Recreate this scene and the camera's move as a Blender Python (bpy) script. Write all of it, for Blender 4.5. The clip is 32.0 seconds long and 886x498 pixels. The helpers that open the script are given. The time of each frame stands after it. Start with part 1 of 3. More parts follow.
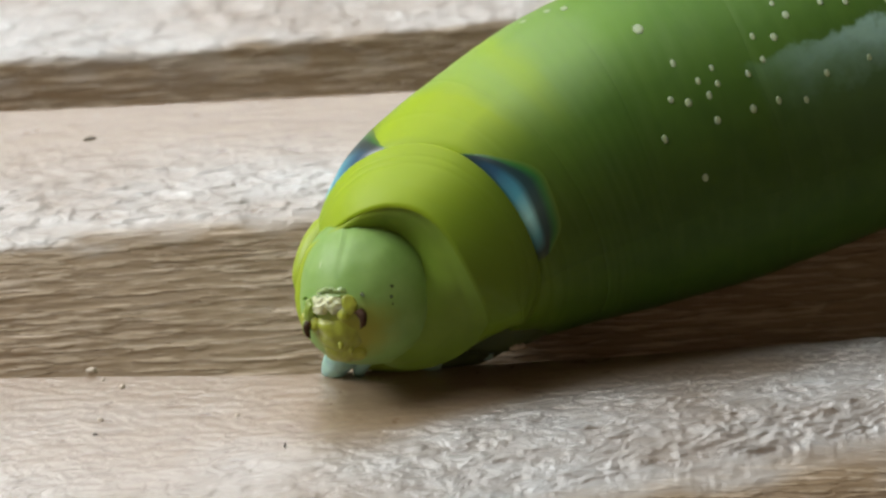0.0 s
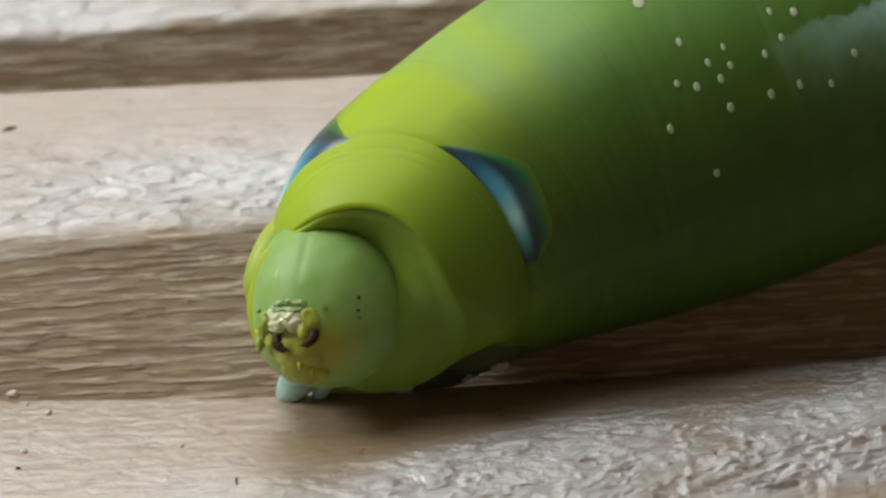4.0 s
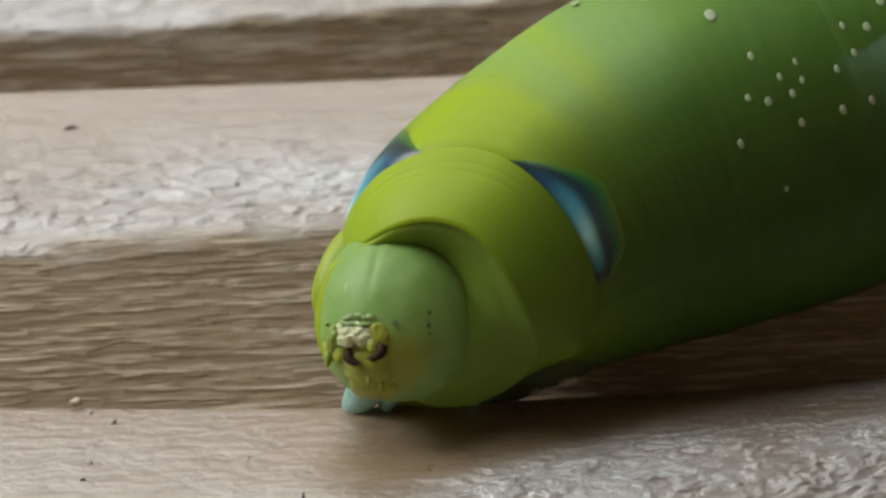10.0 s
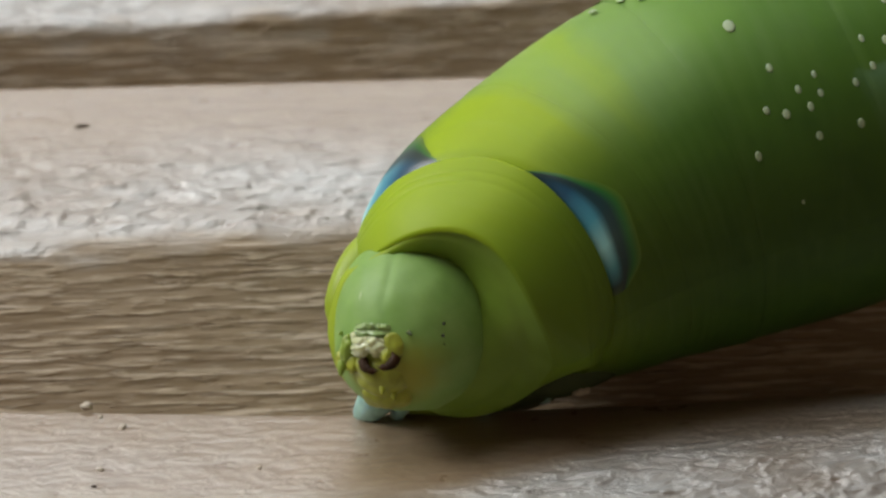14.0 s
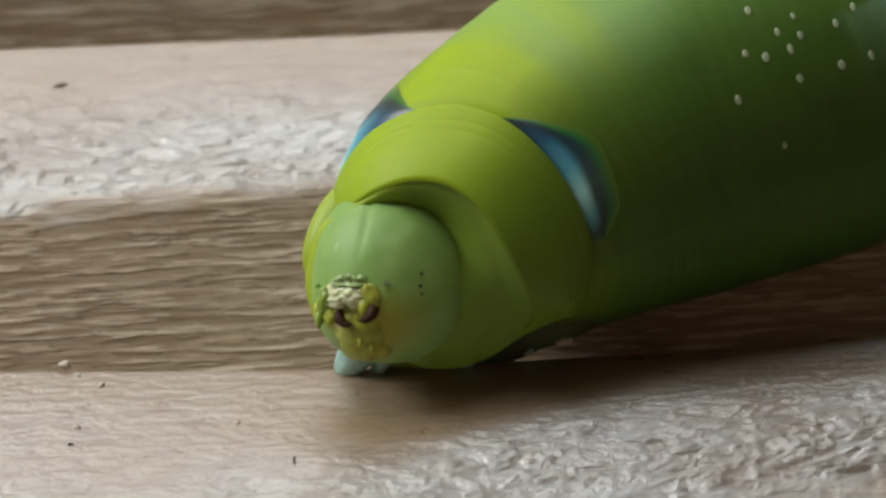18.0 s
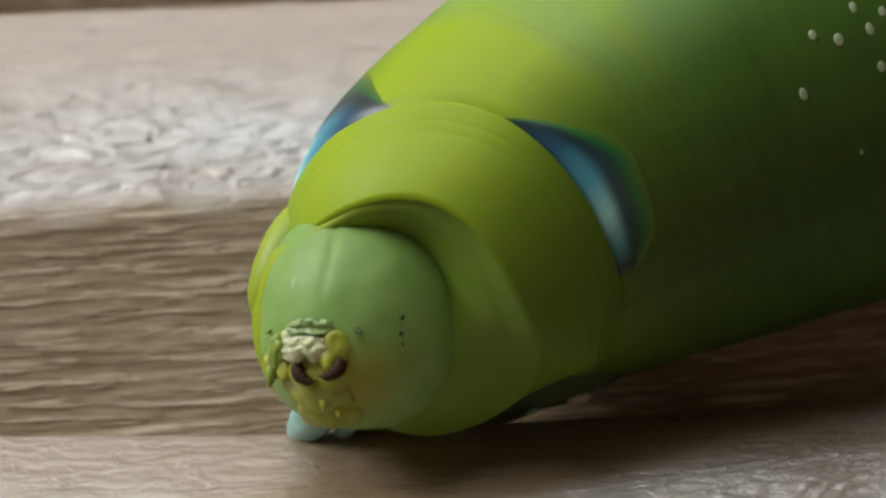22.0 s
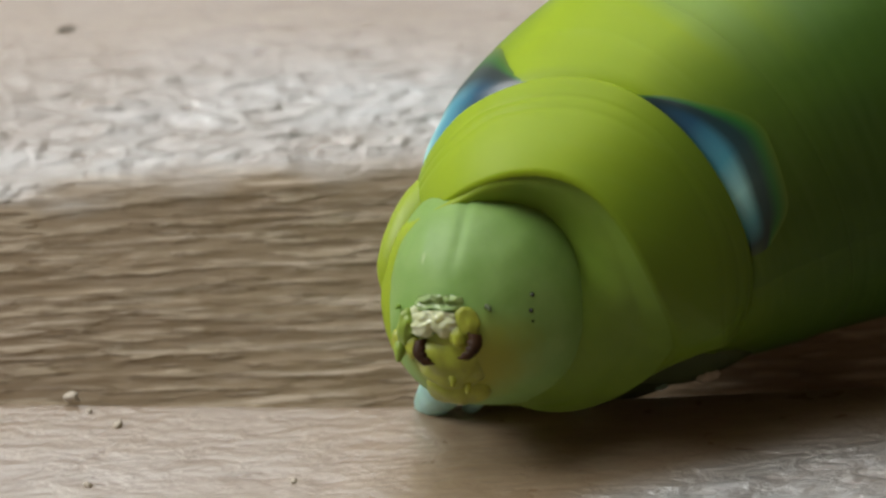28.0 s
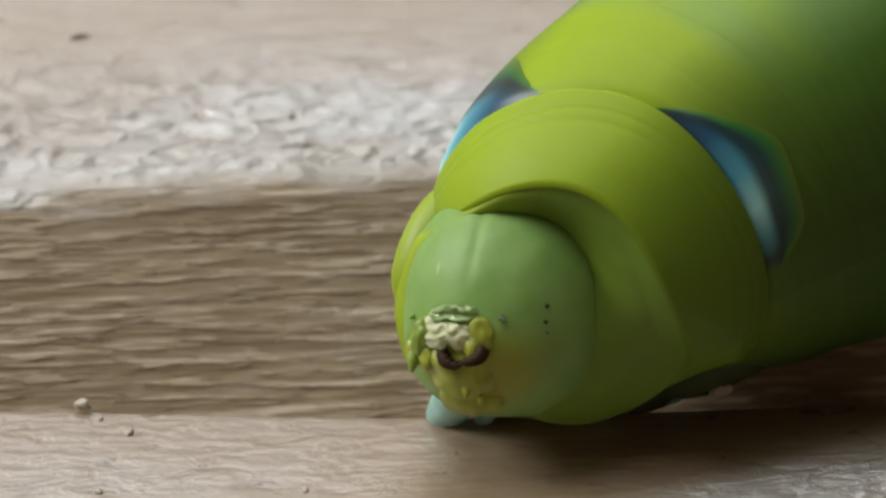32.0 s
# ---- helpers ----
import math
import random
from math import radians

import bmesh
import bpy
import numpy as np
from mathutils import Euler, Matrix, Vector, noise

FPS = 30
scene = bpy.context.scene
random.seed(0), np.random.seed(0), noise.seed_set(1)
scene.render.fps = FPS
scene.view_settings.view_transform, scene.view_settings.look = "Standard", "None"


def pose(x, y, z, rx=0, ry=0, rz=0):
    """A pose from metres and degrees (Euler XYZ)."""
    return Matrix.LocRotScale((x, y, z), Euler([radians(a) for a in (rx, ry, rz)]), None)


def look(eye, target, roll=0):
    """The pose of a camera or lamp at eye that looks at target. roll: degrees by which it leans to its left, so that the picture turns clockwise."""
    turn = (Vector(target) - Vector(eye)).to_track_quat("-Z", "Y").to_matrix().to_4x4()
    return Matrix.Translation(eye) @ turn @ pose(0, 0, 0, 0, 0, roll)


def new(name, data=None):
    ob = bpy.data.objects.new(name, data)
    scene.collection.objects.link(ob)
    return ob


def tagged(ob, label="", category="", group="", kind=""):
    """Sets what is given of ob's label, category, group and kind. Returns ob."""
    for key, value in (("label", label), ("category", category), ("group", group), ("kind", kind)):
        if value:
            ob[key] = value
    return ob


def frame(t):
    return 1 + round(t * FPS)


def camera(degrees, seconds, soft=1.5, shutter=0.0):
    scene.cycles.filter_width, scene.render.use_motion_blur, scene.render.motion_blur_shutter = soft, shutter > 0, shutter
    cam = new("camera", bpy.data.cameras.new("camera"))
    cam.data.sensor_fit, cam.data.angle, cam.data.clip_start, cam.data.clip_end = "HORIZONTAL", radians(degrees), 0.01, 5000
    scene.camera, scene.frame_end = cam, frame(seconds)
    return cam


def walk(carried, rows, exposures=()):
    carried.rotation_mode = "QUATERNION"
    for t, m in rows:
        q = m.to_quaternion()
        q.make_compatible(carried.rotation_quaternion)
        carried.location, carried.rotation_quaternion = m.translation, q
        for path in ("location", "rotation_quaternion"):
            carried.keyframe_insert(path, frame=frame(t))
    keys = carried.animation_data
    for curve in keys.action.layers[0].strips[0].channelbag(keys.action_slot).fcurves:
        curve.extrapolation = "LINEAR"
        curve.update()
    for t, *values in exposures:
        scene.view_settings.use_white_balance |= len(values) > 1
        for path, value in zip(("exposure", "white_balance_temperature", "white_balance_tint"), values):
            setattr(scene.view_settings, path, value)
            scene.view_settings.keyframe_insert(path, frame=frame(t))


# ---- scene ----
MM = 0.001

# ---------- camera and its path (millimetres, degrees) ----------
cam = camera(10.0, 32.0, soft=2.6)
PATH = [
    (0, -6.23, -138.66, 94.34, 57.127, 1.337, -5.055),
    (0.5, -6.93, -137.91, 94.31, 57.035, 1.170, -5.186),
    (1, -7.03, -137.74, 94.14, 57.031, 1.085, -5.352),
    (1.5, -7.61, -137.16, 94.81, 56.770, 0.897, -5.472),
    (2, -7.61, -136.86, 95.19, 56.598, 0.718, -5.633),
    (2.5, -7.48, -136.78, 95.23, 56.625, 0.741, -5.770),
    (3, -7.97, -137.28, 94.39, 56.870, 0.752, -5.911),
    (3.5, -7.07, -122.16, 84.01, 56.972, 0.757, -6.058),
    (5.5, -8.00, -119.57, 83.28, 56.758, 0.681, -6.182),
    (6, -8.07, -119.22, 83.31, 56.696, 0.590, -6.116),
    (6.5, -8.28, -119.00, 83.87, 56.531, 0.521, -6.128),
    (7, -8.28, -118.94, 83.75, 56.558, 0.371, -6.040),
    (7.5, -8.61, -118.65, 84.33, 56.376, 0.306, -6.118),
    (8, -8.46, -118.69, 84.08, 56.383, 0.202, -5.987),
    (8.5, -8.88, -118.29, 84.88, 56.121, 0.128, -6.009),
    (9, -9.20, -117.91, 85.03, 55.999, 0.004, -6.001),
    (9.5, -9.47, -117.77, 85.24, 55.919, -0.008, -5.936),
    (10, -9.31, -117.71, 85.46, 55.873, -0.023, -5.817),
    (10.5, -9.59, -117.58, 85.71, 55.804, -0.170, -5.805),
    (11, -10.01, -117.23, 86.00, 55.740, -0.321, -5.993),
    (11.5, -10.12, -116.81, 86.54, 55.537, -0.504, -6.095),
    (12, -10.07, -116.69, 86.50, 55.491, -0.653, -6.067),
    (12.5, -10.65, -116.29, 86.67, 55.367, -0.804, -6.140),
    (13, -10.00, -116.24, 86.31, 55.354, -0.715, -5.787),
    (13.5, -10.34, -116.14, 86.47, 55.298, -0.735, -5.815),
    (14, -10.70, -115.74, 86.77, 55.124, -0.873, -5.795),
    (14.5, -10.39, -115.28, 87.11, 54.898, -0.647, -5.686),
    (16.5, -10.00, -114.57, 87.07, 54.798, -0.448, -5.447),
    (17, -9.48, -114.56, 86.44, 54.919, -0.413, -5.320),
    (17.5, -8.05, -115.92, 84.75, 55.261, -0.109, -5.438),
    (18, -8.03, -115.60, 84.67, 55.167, 0.395, -5.683),
    (18.5, -7.40, -98.49, 73.14, 54.949, 0.444, -5.986),
    (19, -7.37, -90.46, 68.50, 54.575, 0.587, -6.025),
    (19.5, -7.26, -89.67, 68.45, 54.444, 0.629, -5.651),
    (20, -7.92, -89.39, 69.18, 54.276, 0.447, -5.898),
    (20.5, -7.73, -89.25, 69.32, 54.186, 0.309, -6.103),
    (21, -8.04, -89.12, 69.64, 54.105, 0.061, -6.415),
    (21.5, -8.66, -88.93, 69.88, 54.071, -0.667, -6.871),
    (22, -8.18, -88.92, 69.85, 54.016, -0.528, -6.952),
    (22.5, -7.93, -88.79, 69.65, 54.013, -0.361, -6.679),
    (23, -8.45, -88.95, 69.42, 54.127, -0.237, -6.341),
    (23.5, -8.55, -88.87, 69.34, 54.119, -0.008, -5.934),
    (24, -8.79, -88.67, 69.65, 54.020, -0.057, -5.970),
    (24.5, -8.58, -88.58, 69.81, 53.953, -0.019, -6.047),
    (25, -8.72, -88.36, 69.65, 53.921, -0.073, -5.903),
    (25.5, -8.73, -88.22, 69.85, 53.722, 0.021, -5.904),
    (27.5, -8.12, -87.71, 70.44, 53.161, -0.283, -5.424),
    (28, -8.54, -87.51, 70.61, 52.984, -0.344, -5.579),
    (28.5, -8.94, -87.49, 70.39, 53.048, -0.625, -5.558),
    (29, -8.54, -87.78, 70.17, 53.155, -0.451, -5.465),
    (29.5, -8.55, -88.12, 69.69, 53.426, -0.591, -5.328),
    (30, -8.67, -88.14, 69.77, 53.414, -0.839, -5.265),
    (30.5, -8.88, -87.93, 69.90, 53.436, -0.837, -5.343),
    (31, -9.24, -87.58, 70.05, 53.370, -0.965, -5.348),
    (31.5, -9.36, -87.49, 70.23, 53.301, -0.944, -5.425),
    (32, -9.21, -87.55, 70.14, 53.328, -0.997, -5.321),
]
walk(cam, [(t, pose(x * MM, y * MM, z * MM, rx, ry, rz)) for t, x, y, z, rx, ry, rz in PATH], [(0, -0.17), (3.2, -0.18), (5.5, -0.58), (9, -0.52), (14.5, -0.50), (17.0, -0.46), (17.8, -0.42), (19.0, -0.48), (32, -0.45)])

# ---------- world, window light ----------
world = bpy.data.worlds.new("world")
scene.world = world
world.use_nodes = True
wn = world.node_tree.nodes
sky = wn.new("ShaderNodeTexSky")
sky.sky_type, sky.sun_disc = "NISHITA", False
sky.sun_elevation, sky.sun_rotation = radians(42), radians(-40)
wn["Background"].inputs["Strength"].default_value = 0.10
world.node_tree.links.new(sky.outputs["Color"], wn["Background"].inputs["Color"])

# a room with an open roof light, a window to the west and one to the north, unseen and added to shape the light; an
# area lamp in each opening stands for the sky
ROOM = (-1.5, 1.8, -1.6, 1.6, -0.45, 1.62)
ROOF_X, ROOF_Y = (-1.10, 0.00), (-0.10, 0.90)
NORTH_X, NORTH_Z = (-0.80, 0.50), (0.85, 1.56)
WEST_Y, WEST_Z = (0.02, 1.22), (0.70, 1.56)


def window_lamp(name, eye, target, wide, high, watts):
    lamp = bpy.data.lights.new(name, "AREA")
    lamp.shape, lamp.size, lamp.size_y, lamp.energy, lamp.color = "RECTANGLE", wide, high, watts, (0.975, 0.988, 0.965)
    new(name, lamp).matrix_world = look(eye, target)


window_lamp("added_roof_light", (-0.55, 0.40, ROOM[5] + 0.01), (-0.55, 0.4001, 0.0), 1.07, 0.97, 21.0)
window_lamp("west_window_light", (ROOM[0] - 0.01, 0.62, 1.13), (0.0, 0.62, 1.13), 1.18, 0.84, 53.0)
window_lamp("north_window_light", (-0.15, ROOM[3] + 0.01, 1.205), (-0.15, 0.0, 1.205), 1.28, 0.69, 15.5)


# ---------- small tools ----------
def part(name, mesh, material, parent=None, label=""):
    """Link one mesh as an object under a thing or a part."""
    if isinstance(mesh, bmesh.types.BMesh):
        me = bpy.data.meshes.new(name)
        mesh.to_mesh(me)
        mesh.free()
        mesh = me
    if material and not mesh.materials:
        mesh.materials.append(material)
    ob = new(name, mesh)
    ob.parent = parent
    return tagged(ob, label)


def smooth(me):
    me.polygons.foreach_set("use_smooth", [True] * len(me.polygons))
    return me


def grid_mesh(name, pts, wrap=False, uv=None, caps=(False, False)):
    """A mesh from rows x columns of points (metres); wrap closes each row into a ring."""
    pts = np.asarray(pts, float)
    nr, nc = pts.shape[:2]
    verts = pts.reshape(-1, 3)
    i, j = np.meshgrid(np.arange(nr - 1), np.arange(nc if wrap else nc - 1), indexing="ij")
    k = (j + 1) % nc
    faces = np.stack([i * nc + j, i * nc + k, (i + 1) * nc + k, (i + 1) * nc + j], -1).reshape(-1, 4).tolist()
    if caps[0]:
        faces.append(list(range(nc))[::-1])
    if caps[1]:
        faces.append(list(range((nr - 1) * nc, nr * nc)))
    me = bpy.data.meshes.new(name)
    me.from_pydata(verts.tolist(), [], faces)
    if uv is not None:
        flat = np.asarray(uv, float).reshape(-1, 2)
        idx = np.empty(len(me.loops), int)
        me.loops.foreach_get("vertex_index", idx)
        layer = me.uv_layers.new(name="along")
        layer.data.foreach_set("uv", flat[idx].ravel())
    me.update()
    return smooth(me)


def box(x0, x1, y0, y1, z0, z1):
    bm = bmesh.new()
    bmesh.ops.create_cube(bm, size=1, matrix=Matrix.LocRotScale(((x0 + x1) / 2, (y0 + y1) / 2, (z0 + z1) / 2), None, (x1 - x0, y1 - y0, z1 - z0)))
    return bm


def vnoise(x, y, seed):
    """Smooth value noise of two coordinates, -1 to 1."""
    rng = np.random.default_rng(seed)
    tab = rng.uniform(-1, 1, (257, 257))
    xi, yi = np.floor(x).astype(int), np.floor(y).astype(int)
    fx, fy = x - xi, y - yi
    fx, fy = fx * fx * (3 - 2 * fx), fy * fy * (3 - 2 * fy)
    a, b = tab[xi % 257, yi % 257], tab[(xi + 1) % 257, yi % 257]
    c, d = tab[xi % 257, (yi + 1) % 257], tab[(xi + 1) % 257, (yi + 1) % 257]
    return (a * (1 - fx) + b * fx) * (1 - fy) + (c * (1 - fx) + d * fx) * fy


# ---------- materials ----------
class Nodes:
    """Short hand for building a node material."""

    def __init__(self, name):
        self.mat = bpy.data.materials.new(name)
        self.mat.use_nodes = True
        self.tree = self.mat.node_tree
        self.bsdf = self.tree.nodes["Principled BSDF"]

    def add(self, kind, **ins):
        n = self.tree.nodes.new("ShaderNode" + kind)
        for k, v in ins.items():
            self.link(v, n.inputs[k.replace("_", " ")])
        return n

    def link(self, v, socket):
        if isinstance(v, bpy.types.NodeSocket):
            self.tree.links.new(v, socket)
        else:
            socket.default_value = v

    def set(self, **ins):
        for k, v in ins.items():
            self.link(v, self.bsdf.inputs[k.replace("_", " ")])

    def ramp(self, fac, stops):
        n = self.add("ValToRGB", Fac=fac)
        els = n.color_ramp.elements
        while len(els) < len(stops):
            els.new(0.5)
        for e, (p, c) in zip(els, stops):
            e.position, e.color = p, (*c, 1) if len(c) == 3 else c
        return n.outputs["Color"]

    def noise(self, vec, scale, detail=4.0, rough=0.55, dist=0.0):
        return self.add("TexNoise", Vector=vec, Scale=scale, Detail=detail, Roughness=rough, Distortion=dist).outputs["Fac"]

    def coords(self, sx=1.0, sy=1.0, sz=1.0, kind="Object"):
        c = self.add("TexCoord").outputs[kind]
        return self.add("Mapping", Vector=c, Scale=(sx, sy, sz)).outputs["Vector"]

    def mix(self, fac, a, b, blend="MIX"):
        n = self.add("Mix")
        n.data_type, n.blend_type = "RGBA", blend
        self.link(fac, n.inputs[0])
        self.link(a if isinstance(a, bpy.types.NodeSocket) else (*a, 1), n.inputs[6])
        self.link(b if isinstance(b, bpy.types.NodeSocket) else (*b, 1), n.inputs[7])
        return n.outputs[2]

    def math(self, op, a, b=0.0, clamp=False):
        n = self.add("Math")
        n.operation, n.use_clamp = op, clamp
        self.link(a, n.inputs[0])
        self.link(b, n.inputs[1])
        return n.outputs[0]

    def body_uv(self):
        n = self.add("UVMap")
        n.uv_map = "along"
        return n.outputs["UV"]

    def bump(self, height, strength, dist, normal=None):
        n = self.add("Bump", Height=height, Strength=strength, Distance=dist)
        if normal:
            self.link(normal, n.inputs["Normal"])
        return n.outputs["Normal"]


def wood_material():
    m = Nodes("weathered_wood")
    grain = m.noise(m.coords(230, 5200, 5200), 1.0, 5, 0.62, 0.1)
    broad = m.noise(m.coords(90, 900, 900), 1.0, 4, 0.5, 0.15)
    fibre = m.noise(m.coords(1600, 8000, 8000), 1.0, 4, 0.65)
    blotch = m.noise(m.coords(110, 240, 240), 1.0, 4, 0.5)
    flake = m.noise(m.coords(900, 1700, 1700), 1.0, 5, 0.6, 0.5)
    scratch = m.noise(m.add("Mapping", Vector=m.coords(), Rotation=(0, 0, 0.75), Scale=(700, 5200, 700)).outputs["Vector"], 1.0, 3, 0.5)
    uv = m.add("SeparateXYZ", Vector=m.body_uv())
    # worn carries real wear and the painted sheen
    top, worn = uv.outputs["Y"], uv.outputs["X"]
    col = m.ramp(broad, [(0.30, (0.265, 0.182, 0.098)), (0.70, (0.325, 0.233, 0.130))])
    col = m.mix(m.ramp(grain, [(0.36, (0.3, 0.3, 0.3)), (0.45, (0, 0, 0))]), col, (0.19, 0.13, 0.075))
    col = m.mix(m.ramp(grain, [(0.55, (0, 0, 0)), (0.64, (0.9, 0.9, 0.9))]), col, (0.60, 0.49, 0.365))
    # raised pale fibres along the face
    streak = m.noise(m.coords(520, 5600, 5600), 1.0, 3, 0.5, 0.05)
    col = m.mix(m.ramp(streak, [(0.565, (0, 0, 0)), (0.62, (0.8, 0.8, 0.8)), (0.72, (0.4, 0.4, 0.4))]), col, (0.56, 0.45, 0.315))
    # the worn top is greyed by the weather and by painted sky sheen, with thin dark scratches
    grey = m.ramp(flake, [(0.32, (0.170, 0.102, 0.054)), (0.50, (0.225, 0.146, 0.082)), (0.68, (0.285, 0.204, 0.128))])
    grey = m.mix(m.math("MULTIPLY", worn, m.math("ADD", 0.25, m.math("MULTIPLY", flake, 1.2)), True), grey, (0.57, 0.59, 0.60))
    grey = m.mix(m.ramp(scratch, [(0.24, (0.7, 0.7, 0.7)), (0.34, (0, 0, 0))]), grey, (0.13, 0.105, 0.085))
    grey = m.mix(m.ramp(blotch, [(0.40, (0, 0, 0)), (0.62, (0.55, 0.55, 0.55))]), grey, (0.255, 0.172, 0.10))
    col = m.mix(m.math("MULTIPLY", top, 0.88), col, grey)
    n1 = m.bump(grain, m.math("SUBTRACT", 0.60, m.math("MULTIPLY", top, 0.45)), 0.00014)
    n1 = m.bump(m.ramp(streak, [(0.50, (0, 0, 0)), (0.62, (1, 1, 1))]), m.math("SUBTRACT", 0.7, m.math("MULTIPLY", top, 0.7)), 0.00010, n1)
    n1 = m.bump(flake, m.math("MULTIPLY", top, m.math("ADD", 0.14, m.math("MULTIPLY", worn, 0.8))), 0.00030, n1)
    n1 = m.bump(scratch, m.math("MULTIPLY", top, 0.35), 0.00006, n1)
    n2 = m.bump(fibre, m.math("SUBTRACT", 0.5, m.math("MULTIPLY", top, 0.3)), 0.00006, n1)
    rough = m.math("ADD", m.math("MULTIPLY", flake, 0.30), m.math("SUBTRACT", 0.42, m.math("MULTIPLY", top, 0.25)))
    m.set(Base_Color=col, Roughness=rough, Normal=n2)
    m.bsdf.inputs["Specular IOR Level"].default_value = 1.0
    # worn, polished fibres on the top shine silvery
    m.set(Coat_Weight=m.math("MULTIPLY", top, m.math("ADD", 0.68, m.math("MULTIPLY", worn, 0.32))), Coat_Roughness=m.math("ADD", m.math("SUBTRACT", 0.27, m.math("MULTIPLY", worn, 0.08)), m.math("MULTIPLY", flake, 0.25)), Coat_IOR=1.82, Coat_Normal=n2)
    return m.mat


def plain_material(name, color, rough=0.6, vary=0.12, scale=60.0, bump=0.0, dist=0.001):
    m = Nodes(name)
    f = m.noise(m.coords(), scale, 5)
    dark, light = [c * (1 - vary) for c in color], [min(1, c * (1 + vary)) for c in color]
    m.set(Base_Color=m.ramp(f, [(0.3, dark), (0.7, light)]), Roughness=rough)
    if bump:
        m.set(Normal=m.bump(f, bump, dist))
    return m.mat


WOOD = wood_material()
PLASTER = plain_material("painted_plaster", (0.40, 0.30, 0.21), 0.8, 0.08, 8)
FLOORING = plain_material("dark_floorboards", (0.12, 0.08, 0.055), 0.5, 0.3, 12)
CEILING = plain_material("ceiling_paint", (0.16, 0.15, 0.14), 0.85, 0.05, 6)


def skin_material():
    """Caterpillar skin: pigment by length along the body (u) and angle round it (v), with shade painted into its
    flanks.
    """
    m = Nodes("caterpillar_skin")
    uv = m.body_uv()
    sep = m.add("SeparateXYZ", Vector=uv)
    u, v = sep.outputs["X"], sep.outputs["Y"]
    mott = m.noise(m.coords(), 900, 4, 0.6)
    wav = m.noise(m.coords(), 260, 3, 0.5)
    uu = m.math("ADD", u, m.math("MULTIPLY", m.math("SUBTRACT", wav, 0.5), 0.028))
    # along the back: yellow thorax, pale bands, then leaf green
    streaks = m.noise(m.add("Mapping", Vector=uv, Scale=(95, 7, 1)).outputs["Vector"], 1.0, 4, 0.6, 0.4)
    uu = m.math("ADD", uu, m.math("MULTIPLY", m.math("SUBTRACT", streaks, 0.5), 0.012))
    col = m.ramp(uu, [(0.00, (0.27, 0.40, 0.05)), (0.150, (0.30, 0.42, 0.05)), (0.175, (0.275, 0.375, 0.011)), (0.340, (0.275, 0.385, 0.009)), (0.350, (0.235, 0.355, 0.050)),
                      (0.366, (0.225, 0.350, 0.075)), (0.378, (0.240, 0.362, 0.040)), (0.392, (0.180, 0.305, 0.080)), (0.418, (0.150, 0.275, 0.065)), (0.432, (0.105, 0.225, 0.025)), (0.47, (0.055, 0.145, 0.008)), (1.0, (0.042, 0.12, 0.008))])
    # the sides below the pale back are deepened further as painted shade
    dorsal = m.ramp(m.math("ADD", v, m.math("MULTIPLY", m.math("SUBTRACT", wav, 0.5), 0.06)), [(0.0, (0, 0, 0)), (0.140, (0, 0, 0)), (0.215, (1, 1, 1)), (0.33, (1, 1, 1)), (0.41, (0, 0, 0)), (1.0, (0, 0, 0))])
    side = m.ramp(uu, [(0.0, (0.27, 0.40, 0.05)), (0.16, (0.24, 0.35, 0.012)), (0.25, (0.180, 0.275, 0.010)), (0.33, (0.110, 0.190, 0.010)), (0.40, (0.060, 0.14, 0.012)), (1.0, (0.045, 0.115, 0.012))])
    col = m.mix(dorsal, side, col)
    # shade painted into the flanks, most on the animal's left
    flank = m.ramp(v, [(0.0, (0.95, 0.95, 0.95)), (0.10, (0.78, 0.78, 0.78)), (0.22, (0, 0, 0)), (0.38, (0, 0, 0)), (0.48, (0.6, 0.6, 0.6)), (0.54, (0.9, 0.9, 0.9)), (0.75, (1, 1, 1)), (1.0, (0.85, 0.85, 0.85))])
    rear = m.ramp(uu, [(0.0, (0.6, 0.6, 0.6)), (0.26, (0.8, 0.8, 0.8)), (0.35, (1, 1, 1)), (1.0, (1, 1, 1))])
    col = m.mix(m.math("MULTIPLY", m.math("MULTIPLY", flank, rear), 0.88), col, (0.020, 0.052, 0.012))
    # pale bluish side stripe with a ragged upper edge, from the second abdominal ring backwards
    rag = m.noise(m.coords(), 1100, 3, 0.6)
    vv = m.math("ADD", v, m.math("MULTIPLY", m.math("SUBTRACT", rag, 0.5), 0.05))
    band = m.ramp(vv, [(0.0, (0, 0, 0)), (0.075, (0.12, 0.12, 0.12)), (0.105, (0.55, 0.55, 0.55)), (0.122, (0.9, 0.9, 0.9)), (0.131, (0.8, 0.8, 0.8)), (0.137, (0, 0, 0)), (1.0, (0, 0, 0))])
    start = m.ramp(uu, [(0.0, (0, 0, 0)), (0.495, (0, 0, 0)), (0.56, (1, 1, 1)), (1.0, (1, 1, 1))])
    col = m.mix(m.math("MULTIPLY", band, start), col, (0.26, 0.42, 0.38))
    col = m.mix(m.math("MULTIPLY", mott, 0.22), col, (0.16, 0.29, 0.02))
    col = m.mix(m.math("MULTIPLY", m.ramp(streaks, [(0.50, (0, 0, 0)), (0.75, (1, 1, 1))]), 0.045), col, (0.34, 0.44, 0.16))
    n = m.bump(mott, 0.10, 0.00004)
    fine = m.noise(m.coords(), 5200, 2, 0.5)
    n = m.bump(fine, 0.10, 0.00002, n)
    m.bsdf.inputs["Specular IOR Level"].default_value = 0.2
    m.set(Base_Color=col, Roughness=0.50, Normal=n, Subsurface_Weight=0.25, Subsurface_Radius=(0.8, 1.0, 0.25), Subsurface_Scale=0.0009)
    return m.mat


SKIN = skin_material()


